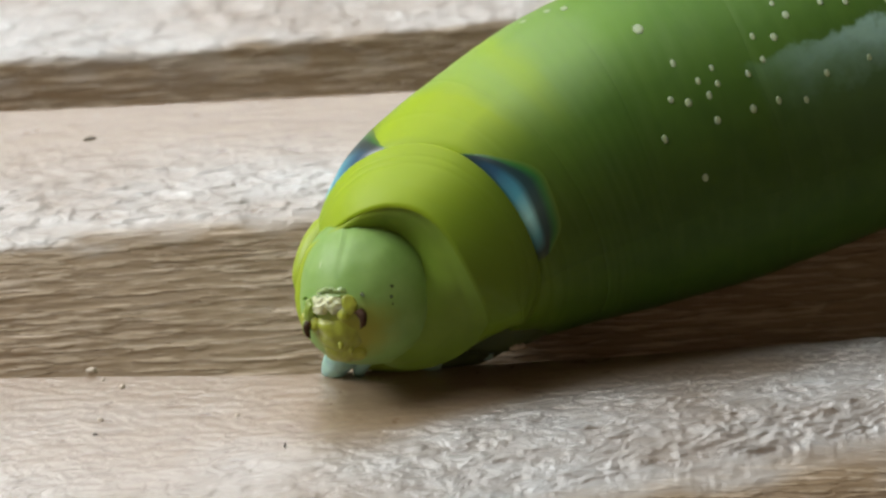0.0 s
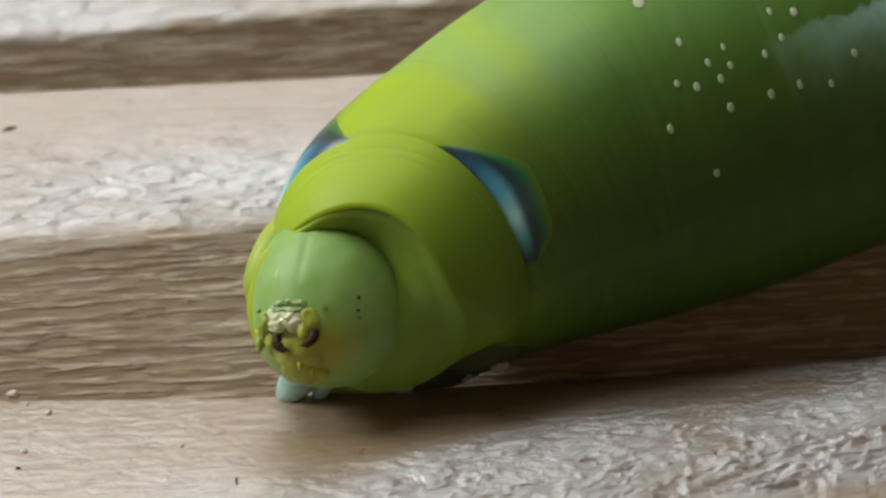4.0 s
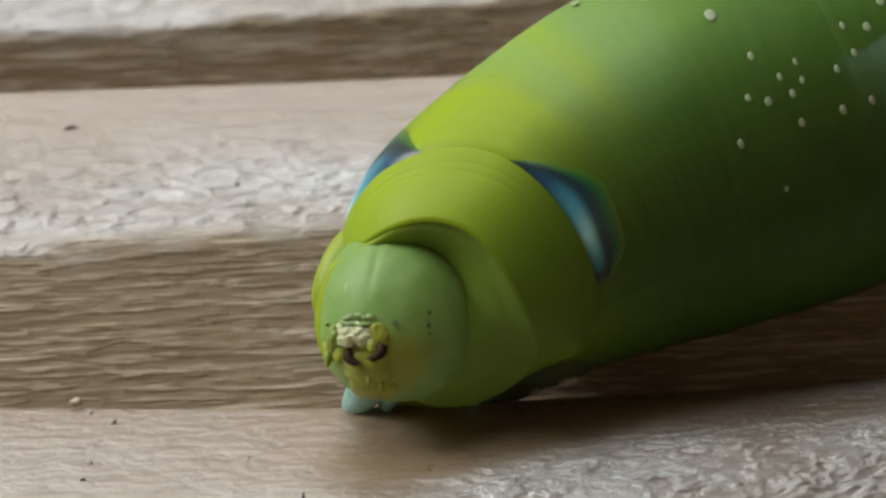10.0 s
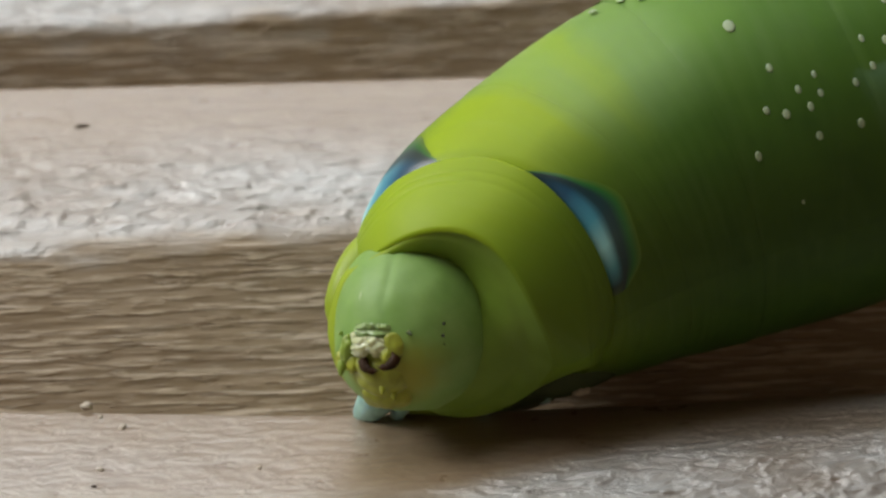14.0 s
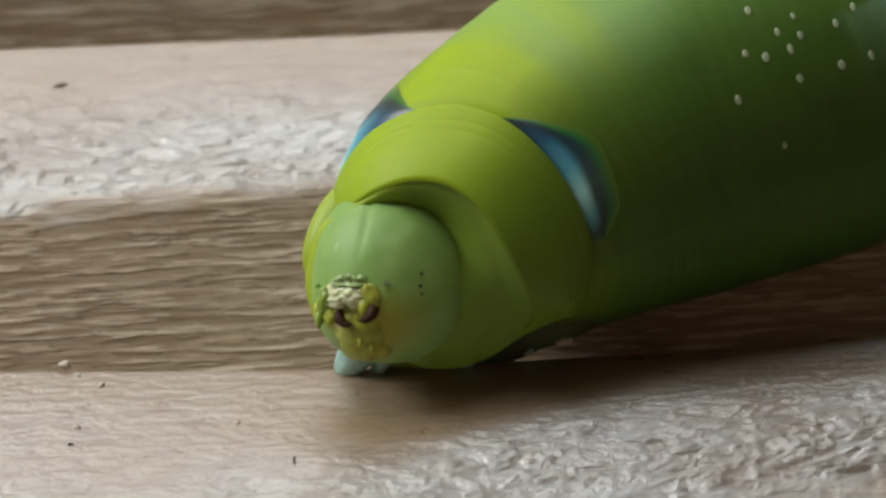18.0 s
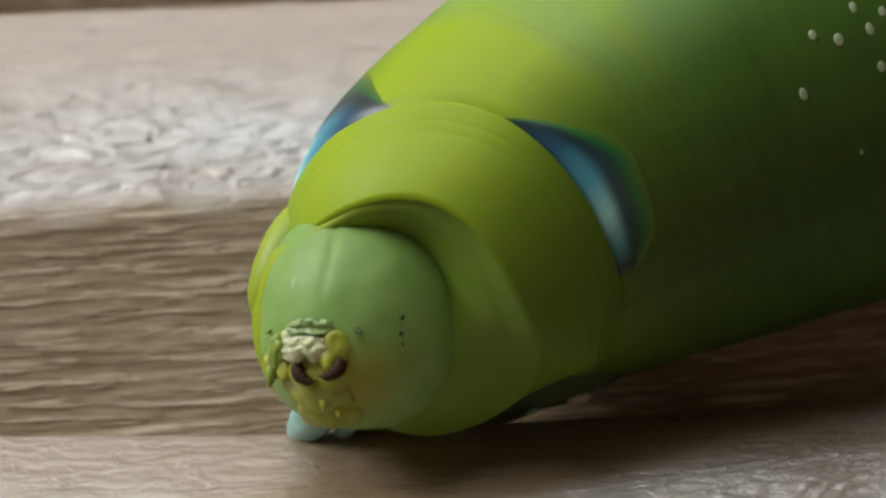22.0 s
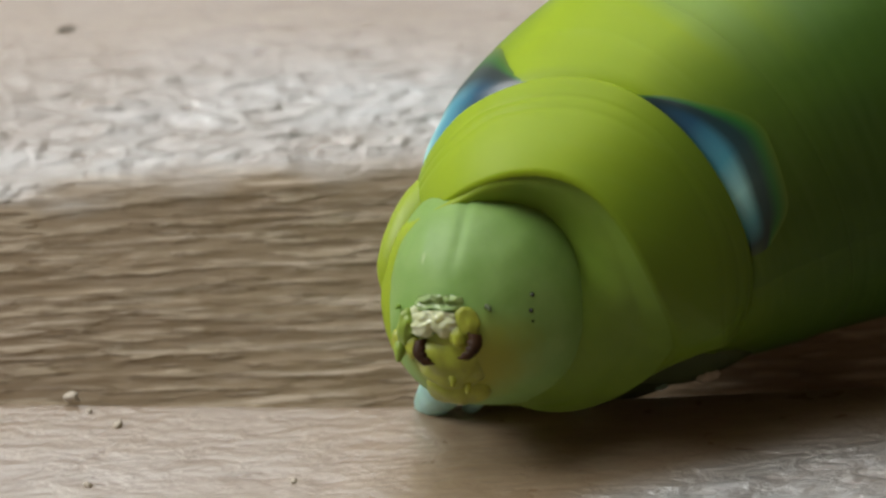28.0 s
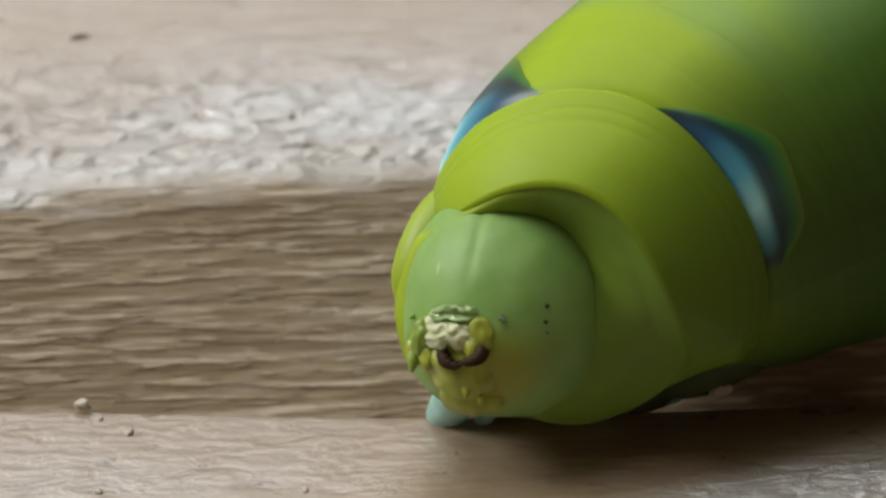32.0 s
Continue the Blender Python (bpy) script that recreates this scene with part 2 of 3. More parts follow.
def eyespot_material():
    """Blue eyespot: pale centre line, blue, then a blue-black rim that runs into green (u: 0 inner to 1 outer edge, v: along)."""
    m = Nodes("eyespot_blue")
    uv = m.body_uv()
    sep = m.add("SeparateXYZ", Vector=uv)
    along = m.ramp(sep.outputs["Y"], [(0.0, (0.02, 0.08, 0.02)), (0.14, (0.008, 0.028, 0.038)), (0.32, (0.015, 0.075, 0.14)), (0.54, (0.07, 0.33, 0.44)), (0.70, (0.36, 0.76, 0.76)), (0.84, (0.08, 0.32, 0.38)), (0.95, (0.012, 0.04, 0.03)), (1.0, (0.05, 0.09, 0.012))])
    rim = m.ramp(sep.outputs["X"], [(0.0, (0.40, 0.40, 0.40)), (0.12, (0.1, 0.1, 0.1)), (0.34, (0, 0, 0)), (0.46, (0.1, 0.1, 0.1)), (0.66, (0.9, 0.9, 0.9)), (1.0, (1, 1, 1))])
    edge = m.ramp(sep.outputs["X"], [(0.0, (0.012, 0.035, 0.040)), (0.76, (0.010, 0.028, 0.026)), (0.88, (0.020, 0.13, 0.014)), (1.0, (0.09, 0.16, 0.012))])
    col = m.mix(rim, along, edge)
    m.set(Base_Color=col, Roughness=0.35, Subsurface_Weight=0.1, Subsurface_Radius=(0.3, 0.6, 1.0), Subsurface_Scale=0.0004)
    return m.mat


EYESPOT = eyespot_material()


def flesh(name, color, rough, vary=0.15, scale=2500, sss=0.3, bump=0.25, shine=0.5):
    m = Nodes(name)
    m.bsdf.inputs["Specular IOR Level"].default_value = shine
    f = m.noise(m.coords(), scale, 4)
    m.set(Base_Color=m.ramp(f, [(0.3, [c * (1 - vary) for c in color]), (0.7, [min(1, c * (1 + vary)) for c in color])]), Roughness=rough,
          Subsurface_Weight=sss, Subsurface_Radius=(1.0, 0.9, 0.4), Subsurface_Scale=0.0003, Normal=m.bump(f, bump, 0.00004))
    return m.mat


SPOT = flesh("white_raised_dot", (0.30, 0.38, 0.22), 0.55)
LABRUM = flesh("pale_wet_labrum", (0.54, 0.58, 0.35), 0.10, 0.25, 3500, 0.3, 0.5)
LIPYELLOW = flesh("yellow_mouth_flesh", (0.30, 0.335, 0.038), 0.38, 0.25, 2500, 0.5)
MANDIBLE = flesh("dark_brown_horn", (0.034, 0.015, 0.005), 0.5, 0.4, 3000, 0.0, 0.25, 0.15)
BLACKDOT = flesh("black_eye_dot", (0.012, 0.012, 0.010), 0.15, 0.1, 500, 0.0, 0.0)
LEGSKIN = flesh("pale_bluish_leg_skin", (0.30, 0.51, 0.46), 0.3, 0.2)
CLAW = flesh("dark_claw", (0.06, 0.045, 0.03), 0.3, 0.2, 800, 0.0)
CLYPEUS = flesh("pale_green_wrinkled_skin", (0.245, 0.355, 0.13), 0.18, 0.3, 3500, 0.2, 0.8)
CRUMB = flesh("pale_wood_crumb", (0.45, 0.39, 0.31), 0.7, 0.2, 3000, 0.0)
PALPSKIN = flesh("pale_green_palp", (0.21, 0.30, 0.04), 0.4, 0.2)


def head_material():
    """Pale green capsule that turns yellow round the mouth."""
    m = Nodes("head_capsule")
    pos = m.add("TexCoord").outputs["Object"]
    sep = m.add("SeparateXYZ", Vector=m.add("Mapping", Vector=pos, Scale=(1000, 1000, 1000)).outputs["Vector"])
    f = m.noise(m.coords(), 1100, 4)
    col = m.ramp(f, [(0.3, (0.172, 0.31, 0.068)), (0.7, (0.225, 0.37, 0.102))])
    dx = m.math("MULTIPLY", m.math("SUBTRACT", sep.outputs["X"], 0.55), 0.62)
    dz = m.math("MULTIPLY", m.math("ADD", sep.outputs["Z"], 0.25), 0.80)
    away = m.math("SQRT", m.math("ADD", m.math("MULTIPLY", dx, dx), m.math("MULTIPLY", dz, dz)))
    away = m.math("ADD", away, m.math("MULTIPLY", m.math("SUBTRACT", f, 0.5), 0.5))
    col = m.mix(m.ramp(away, [(0.45, (1, 1, 1)), (1.0, (0, 0, 0))]), col, (0.30, 0.32, 0.04))
    # a short pale scar in the groove on the crown
    line = m.math("ABSOLUTE", m.math("ADD", m.math("SUBTRACT", sep.outputs["X"], 0.02), m.math("MULTIPLY", m.math("SUBTRACT", m.noise(m.coords(), 2600, 2), 0.5), 0.22)))
    scar = m.math("MULTIPLY", m.ramp(line, [(0.018, (1, 1, 1)), (0.05, (0, 0, 0))]), m.ramp(m.math("MULTIPLY", sep.outputs["Z"], 0.4), [(0.74, (0, 0, 0)), (0.77, (1, 1, 1)), (0.79, (1, 1, 1)), (0.83, (0, 0, 0))]))
    col = m.mix(m.math("MULTIPLY", scar, 0.45), col, (0.50, 0.60, 0.36))
    fine = m.noise(m.coords(), 7000, 2)
    m.bsdf.inputs["Specular IOR Level"].default_value = 0.35
    m.set(Base_Color=col, Roughness=0.48, Normal=m.bump(fine, 0.12, 0.00002), Subsurface_Weight=0.25, Subsurface_Radius=(0.8, 1.0, 0.3), Subsurface_Scale=0.0005)
    return m.mat


HEADSKIN = head_material()
COLLAR = flesh("pale_green_collar", (0.15, 0.245, 0.026), 0.55, 0.10, 900, 0.25, 0.1)


def collar_material():
    """Pale green round the animal's left side and below, running to lime yellow round its right cheek, partly its lit
    side painted in (v: round the head).
    """
    m = Nodes("pale_green_collar_skin")
    sep = m.add("SeparateXYZ", Vector=m.body_uv())
    f = m.noise(m.coords(), 900, 4)
    green = m.ramp(f, [(0.3, (0.135, 0.222, 0.024)), (0.7, (0.165, 0.268, 0.030))])
    lime = m.ramp(f, [(0.3, (0.25, 0.335, 0.011)), (0.7, (0.275, 0.375, 0.014))])
    round_head = m.math("ADD", sep.outputs["Y"], m.math("MULTIPLY", m.math("SUBTRACT", f, 0.5), 0.06))
    # the brighter lime is partly light painted into the right cheek
    lit_cheek = m.ramp(round_head, [(0.0, (0, 0, 0)), (0.22, (0, 0, 0)), (0.33, (1, 1, 1)), (0.58, (1, 1, 1)), (0.70, (0, 0, 0)), (1.0, (0, 0, 0))])
    fine = m.noise(m.coords(), 5200, 2)
    m.bsdf.inputs["Specular IOR Level"].default_value = 0.3
    m.set(Base_Color=m.mix(lit_cheek, green, lime), Roughness=0.5, Normal=m.bump(fine, 0.10, 0.00002), Subsurface_Weight=0.25, Subsurface_Radius=(0.8, 1.0, 0.3), Subsurface_Scale=0.0005)
    return m.mat


COLLAR_SKIN = collar_material()
PLEAT = flesh("yellow_green_pleat", (0.265, 0.36, 0.012), 0.5, 0.06, 900, 0.25, 0.1)
# underside tone with the shade below the body painted in; colours an antenna too
UNDER = flesh("dark_olive_skin_and_shade", (0.045, 0.065, 0.018), 0.7, 0.15, 900, 0.15, 0.1)

# ---------- the unseen room, added to close the place and shape its light ---
X0, X1, Y0, Y1, Z0, Z1 = ROOM
tagged(part("floor", box(X0 - 0.1, X1 + 0.1, Y0 - 0.1, Y1 + 0.1, Z0 - 0.1, Z0), FLOORING), "dark worn wooden floor under the bench", "floor", kind="structure")



def ceiling_mesh():
    """A ceiling slab with the opening of the roof light."""
    bm = bmesh.new()
    for b in ((X0 - 0.1, ROOF_X[0], Y0 - 0.1, Y1 + 0.1), (ROOF_X[1], X1 + 0.1, Y0 - 0.1, Y1 + 0.1), (ROOF_X[0], ROOF_X[1], Y0 - 0.1, ROOF_Y[0]), (ROOF_X[0], ROOF_X[1], ROOF_Y[1], Y1 + 0.1)):
        bmesh.ops.create_cube(bm, size=1, matrix=Matrix.LocRotScale(((b[0] + b[1]) / 2, (b[2] + b[3]) / 2, Z1 + 0.05), None, (b[1] - b[0], b[3] - b[2], 0.1)))
    return bm


tagged(part("ceiling", ceiling_mesh(), CEILING), "unseen dim ceiling with an added roof light", "ceiling", kind="structure")
tagged(part("wall_south", box(X0 - 0.1, X1 + 0.1, Y0 - 0.1, Y0, Z0, Z1), PLASTER), "unseen plain dim plaster wall", "wall", kind="structure")
tagged(part("wall_east", box(X1, X1 + 0.1, Y0, Y1, Z0, Z1), PLASTER), "unseen plain dim plaster wall", "wall", kind="structure")


def window_wall(u0, u1, lo, hi, place):
    """A wall slab along u with an opening from lo to hi; place turns (u, z) boxes into the room."""
    bm = bmesh.new()
    for b in ((u0, lo[0], Z0, Z1), (hi[0], u1, Z0, Z1), (lo[0], hi[0], Z0, lo[1]), (lo[0], hi[0], hi[1], Z1)):
        c, s = place((b[0] + b[1]) / 2, (b[2] + b[3]) / 2, b[1] - b[0], b[3] - b[2])
        bmesh.ops.create_cube(bm, size=1, matrix=Matrix.LocRotScale(c, None, s))
    return bm


tagged(part("wall_north", window_wall(X0 - 0.1, X1 + 0.1, (NORTH_X[0], NORTH_Z[0]), (NORTH_X[1], NORTH_Z[1]), lambda u, z, w, h: ((u, Y1 + 0.05, z), (w, 0.1, h))), PLASTER),
       "unseen plain plaster wall with an open window", "wall", kind="structure")
tagged(part("wall_west", window_wall(Y0, Y1, (WEST_Y[0], WEST_Z[0]), (WEST_Y[1], WEST_Z[1]), lambda u, z, w, h: ((X0 - 0.05, u, z), (0.1, w, h))), PLASTER),
       "unseen plain plaster wall with an open window", "wall", kind="structure")


# ---------- wooden slats ----------
def fine_steps(lo, hi, a, b, fine, coarse):
    """Coordinates from lo to hi, closely spaced between a and b."""
    left = np.linspace(lo, a, coarse, endpoint=False)
    right = np.linspace(b, hi, coarse + 1)[1:]
    return np.concatenate([left, np.arange(a, b + fine * 0.5, fine), right])


def slat_mesh(name, front, back, top, lean, drop, rad, fine, seed, wear_sheen, crown=0.0):
    """A weathered slat along x with a rounded front edge and a sloping front face (millimetres).
    front, back: edge lines as functions of x; lean: how far the front face runs out per mm of depth; drop: how far the
    top falls to its back edge; rad: radius of its front edge; wear_sheen: how flaky, and how silvered by painted sheen,
    its top is, at x and y."""
    x = fine_steps(-260, 300, -16, 34, fine, 14) if fine < 1 else np.linspace(-260, 300, 60)
    yf, yb = front(x), back(x)
    n_top, n_face = (int(12 / fine), int(14 / fine)) if fine < 1 else (10, 6)
    rows, zone = [], []
    turn = math.atan2(1.0, lean)                  # the face leaves the top by this angle
    ey, ez = yf, top - rad - crown
    fy, fz = ey - rad * math.sin(turn), ez + rad * math.cos(turn)
    for k in range(n_face):                       # front face, from below up
        d = 9.5 * (1 - k / n_face)
        rows.append((fy - math.cos(turn) * d, fz - math.sin(turn) * d + 0 * x))
        zone.append(0.0)
    for k in range(9):                            # rounded front edge
        a = turn * (1 - k / 8)
        rows.append((ey - rad * math.sin(a), ez + rad * math.cos(a) + 0 * x))
        zone.append(k / 8)
    for k in range(1, n_top):                     # top
        f = k / n_top
        rows.append((yf + (yb - 0.35 - yf) * f, top - drop * f ** 2 - crown * max(0.0, 1 - f / 0.62) ** 2 + 0 * x))
        zone.append(1.0)
    for k in range(5):                            # rounded back edge and back face
        a = math.pi / 2 * k / 4
        rows.append((yb - 0.35 + 0.35 * math.sin(a), top - drop - 0.35 * (1 - math.cos(a)) + 0 * x))
        zone.append(1.0)
    for d in (1.0, 2.5, 9.0):
        rows.append((yb + 0.02 * d, top - drop - 0.35 - d + 0 * x))
        zone.append(0.5)
    rows.append((fy - math.cos(turn) * 9.5 + 0.5, np.full_like(x, top - 9.4 - drop)))
    zone.append(0.0)
    y = np.stack([r[0] for r in rows])
    z = np.stack([r[1] for r in rows])
    X = np.broadcast_to(x, y.shape).copy()
    w = np.array(zone)[:, None]
    # grain relief: long ridges on the face, short chipped fibres on the top
    mid = slice(np.argmin(np.abs(x)), np.argmin(np.abs(x)) + 1)
    run = np.cumsum(np.sqrt(np.diff(y[:, mid], axis=0, prepend=y[:1, mid]) ** 2 + np.diff(z[:, mid], axis=0, prepend=z[:1, mid]) ** 2), axis=0)
    bow = run + 0.06 * vnoise(X / 9, run / 5, seed + 9)
    lines = bow / 0.36 + 0.55 * vnoise(X / 16, run / 2.6, seed + 10) - 0.018 * X
    row, saw = np.floor(lines), lines - np.floor(lines)
    lift = np.clip(0.25 + 0.9 * vnoise(X / 2.8 + 7.3 * row, row * 3.7, seed + 3), 0.0, 1.0)
    crest = np.where(saw < 0.80, (saw / 0.80) ** 2.2, (1 - saw) / 0.20)
    ridges = 0.07 * lift * crest + 0.016 * vnoise(X / 14.0, bow / 0.42, seed) + 0.022 * vnoise(X / 2.2, bow / 0.2, seed + 1) + 0.024 * vnoise(X / 0.6, bow / 0.15, seed + 2)
    size = 1.0 if wear_sheen is even else 0.55            # the front slat is torn into finer fibres
    bend = 1.1 * vnoise(X / (2.6 * size), run / (1.5 * size), seed + 4)
    flakes = np.abs(vnoise(X / (0.95 * size) + bend, run / (0.50 * size) + 1.2 * bend, seed + 5))
    slivers = np.clip(vnoise((X / 0.9 + 0.8 * run) / size + bend, (run / 0.22 - 0.25 * X) / (0.5 + 0.5 * size), seed + 13) - 0.35, 0, 1)
    chips = 0.05 * size * vnoise(X / 1.9 + 0.4 * run, run / 1.2 - 0.2 * X, seed + 6) + 0.15 * size * np.clip(0.30 - flakes, 0, 1) + 0.13 * size * slivers + 0.010 * vnoise(X / 0.4 + bend, run / 0.17, seed + 7)
    patch = np.clip(0.9 + (0.35 if wear_sheen is even else 0.9) * vnoise(X / 7, run / 3.0, seed + 8), 0.1, 1.5) * wear_sheen(X, y)
    if wear_sheen is even:                              # most worn along the front edge
        patch = patch * (0.12 + 2.4 * np.exp(-(np.clip(run - run[n_face + 4], 0, None) / 4.6) ** 4))
    w = np.clip(w + 0.55 * vnoise(X / 1.5, run / 0.5, seed + 14) * np.exp(-((run - run[n_face + 2]) / 0.9) ** 2), 0, 1)
    z = z + (1 - w) * ridges * 0.60 + w * chips * patch * (1.1 if wear_sheen is even else 1.0)
    y = y - (1 - w) * ridges * 0.48
    return grid_mesh(name, np.stack([X, y, z], -1) * MM, wrap=False, uv=np.stack([np.clip(patch * (1.15 if wear_sheen is even else 0.8), 0, 1), w + 0 * X], -1))


bench = tagged(new("slatted_bench"), "weathered grey-brown wooden slatted bench top", "bench", kind="structure")
soft_ramp = lambda x: np.log1p(np.exp(np.clip(-x, -30, 30) * 0.8)) / 0.8
even = lambda x, y: 0.46 + 0 * x
SLATS = [
    (lambda x: -28 + 0.02 * x, lambda x: -16.5 + 0 * x, -0.2, 0.7, 0.3, 1.5, 2.0, 3, even),
    (lambda x: np.clip(-7.7 + 0.175 * x, -11.8, -3.6), lambda x: 1.30 + 0.10 * np.minimum(soft_ramp(x), 14) + 0.22 * vnoise(x / 9, x * 0, 5), 0.0, 1.25, 1.0, 3.0, 0.085, 11,
     # wear, plus painted light: brown kept in the caterpillar's shadow, silver sheen beyond
     lambda x, y: 0.10 + 0.20 * np.clip((-1.2 - x) / 2, 0, 1) + 1.7 * np.clip((x + 1) / 6, 0, 1) * np.clip((-2.6 + 0.34 * (x - 3) - y) / 1.8, 0, 1) + 0.35 * np.clip((-2.8 - y) / 2, 0, 1), 0.8),
    (lambda x: 7.05 + 0.03 * x + 0.15 * vnoise(x / 12, x * 0, 6), lambda x: 14.75 - 0.03 * x + 0.2 * vnoise(x / 10, x * 0, 7), 1.9, 1.25, 0.0, 1.5, 0.085, 23, even),
    (lambda x: 18.75 + 0.03 * x + 0.25 * vnoise(x / 10, x * 0, 8), lambda x: 31.0 + 0 * x, 1.9, 0.62, 0.0, 0.4, 0.2, 37, even),
    (lambda x: 36.0 + 0 * x, lambda x: 48.0 + 0 * x, 1.9, 0.3, 0.0, 1.0, 2.0, 41, even),
    (lambda x: 53.0 + 0 * x, lambda x: 66.0 + 0 * x, 1.9, 0.3, 0.0, 1.0, 2.0, 43, even),
]
# the two front slats lie a little higher and nearer than the curve of the rest
NEAR = Vector((-0.17, -1.61, 1.18)) * MM
for k, s in enumerate(SLATS):
    slat = part("slat", slat_mesh("slat", *s), WOOD, bench)
    if k < 2:
        slat.location = NEAR
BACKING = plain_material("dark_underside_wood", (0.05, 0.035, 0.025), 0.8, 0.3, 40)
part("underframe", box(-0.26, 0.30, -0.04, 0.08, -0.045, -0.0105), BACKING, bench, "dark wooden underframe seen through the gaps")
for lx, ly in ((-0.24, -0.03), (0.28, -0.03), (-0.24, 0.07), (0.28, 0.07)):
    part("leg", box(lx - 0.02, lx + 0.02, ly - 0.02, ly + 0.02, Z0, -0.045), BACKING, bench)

def ball(r, sx=1.0, sy=1.0, sz=1.0, sub=2, rough=0.0, seed=0):
    """A small rounded lump (mm), with an uneven skin where rough is given."""
    bm = bmesh.new()
    bmesh.ops.create_icosphere(bm, subdivisions=sub, radius=1.0)
    for v in bm.verts:
        k = 1 + rough * noise.noise(v.co * 1.7 + Vector((seed, seed * 0.7, 0)))
        v.co = Vector((v.co.x * sx, v.co.y * sy, v.co.z * sz)) * (r * k * MM)
    me = bpy.data.meshes.new("lump")
    bm.to_mesh(me)
    bm.free()
    return smooth(me)


# ---------- the caterpillar ----------
# plan axes: a to the viewer's right, b away, both along the ground
RG, FG = Vector((math.cos(radians(6)), -math.sin(radians(6)), 0)), Vector((math.sin(radians(6)), math.cos(radians(6)), 0))


def plan(a, b, z):
    return RG * a + FG * b + Vector((0, 0, z))


SPINE = [(0.9, -1.9, 3.5, 1.9), (1.55, -1.0, 3.4, 2.3), (2.1, -0.45, 3.05, 2.75), (2.57, -0.1, 2.95, 3.0), (3.4, 0.85, 3.9, 4.0), (5.1, 2.6, 4.5, 4.5), (9.0, 4.85, 5.4, 5.2),
         (13.3, 6.5, 6.1, 5.45), (18.7, 8.7, 7.0, 5.5), (23.8, 11.0, 7.3, 5.5), (28.9, 13.3, 7.3, 5.5), (34.0, 15.6, 7.3, 5.5), (39.1, 17.9, 7.2, 5.4), (44.0, 20.1, 7.0, 5.2), (48.5, 22.1, 6.6, 4.7), (52.3, 23.8, 5.9, 3.8), (54.6, 24.8, 5.2, 2.4), (55.6, 25.3, 4.8, 0.5)]
SP = [(plan(a, b, z), r) for a, b, z, r in SPINE]


def spine(q):
    """Place, direction and radius at q: 0 is the head's middle, 1 the collar, then one unit a segment."""
    q = min(max(q + 1, 0.0), len(SP) - 1.001)
    i = int(q)
    f = q - i
    p = [SP[min(max(k, 0), len(SP) - 1)] for k in (i - 1, i, i + 1, i + 2)]

    def cr(v0, v1, v2, v3, t):
        return 0.5 * (2 * v1 + (v2 - v0) * t + (2 * v0 - 5 * v1 + 4 * v2 - v3) * t * t + (3 * v1 - v0 - 3 * v2 + v3) * t ** 3)
    pos = cr(*[k[0] for k in p], f)
    tan = (cr(*[k[0] for k in p], min(f + 0.01, 1.0)) - cr(*[k[0] for k in p], max(f - 0.01, 0.0))).normalized()
    return pos, tan, cr(*[k[1] for k in p], f)


def under(q):
    """How deep the underside hangs: flattened on the bench below the neck, full below the abdomen."""
    return float(np.interp(q, (1.0, 2.0, 3.0, 4.0, 5.0, 6.0, 7.0), (0.70, 0.73, 0.84, 1.05, 1.10, 1.08, 1.05)))


def on_body(q, deg, scale=1.0, lift=0.0):
    """A point of the body's outline (mm): q along the spine, deg round it (0: the animal's left flank, 90: the back).
    The thorax is bent, so its rings stand oblique to the spine."""
    w = min(max((5.0 - q) / 1.5, 0.0), 1.0)
    c, s = math.cos(radians(deg)), math.sin(radians(deg))
    q = q + 0.45 * w * w * (3 - 2 * w) * c
    pos, tan, r = spine(q)
    side = tan.cross(Vector((0, 0, 1))).normalized()
    up = side.cross(tan)
    r = r * scale + lift
    return pos + side * (c * r) + up * (s * r * (under(q) if s < 0 else 1.0))


def segment_mesh(name, q0, q1, profile, rings=26, around=72, seed=0):
    """One body ring. profile(f): the outline's swelling from its front (f = 0) to its rear (f = 1)."""
    pts, uv = [], []
    for k in range(rings):
        f = k / (rings - 1)
        row, ruv = [], []
        for j in range(around + 1):
            deg = 360 * (j % around) / around
            lo, hi = q0(deg) if callable(q0) else q0, q1(deg) if callable(q1) else q1
            q = lo + (hi - lo) * f
            wob = 1 + 0.006 * noise.noise(Vector((q * 2.2, deg / 40, seed)))
            row.append(on_body(q, deg, profile(f, deg) * wob) * MM)
            ruv.append((q / 12.0, j / around))
        pts.append(row)
        uv.append(ruv)
    return grid_mesh(name, [[tuple(p) for p in r] for r in pts], False, uv)


def lip(f, front, rear, inn=0.80, out=0.80):
    """A hood shape: curls in over a short way at both rims."""
    v = 1.0
    if f < front:
        v = inn + (1 - inn) * math.sqrt(max(0.0, 1 - (1 - f / front) ** 2))
    elif f > 1 - rear:
        v = out + (1 - out) * math.sqrt(max(0.0, 1 - ((f - 1 + rear) / rear) ** 2))
    return v


def crease(f, at, width, deep):
    return 1 - deep * math.exp(-((f - at) / width) ** 2)


cat = tagged(new("caterpillar"), "fat green hawkmoth caterpillar with blue eyespots, chewing on the wooden bench", "caterpillar")


def leaning(base, top):
    """A rim that leans back over the body: further back on top than at the sides."""
    return lambda d: base + (top if math.sin(radians(d)) > 0 else top * 0.85) * math.sin(radians(d))


def cheek(d):
    """Swelling of the second thoracic ring low on both sides."""
    d = (d + 90) % 360 - 90
    return 0.34 * math.exp(-((d - 196) / 36) ** 2) + 0.12 * math.exp(-((d + 12) / 30) ** 2)


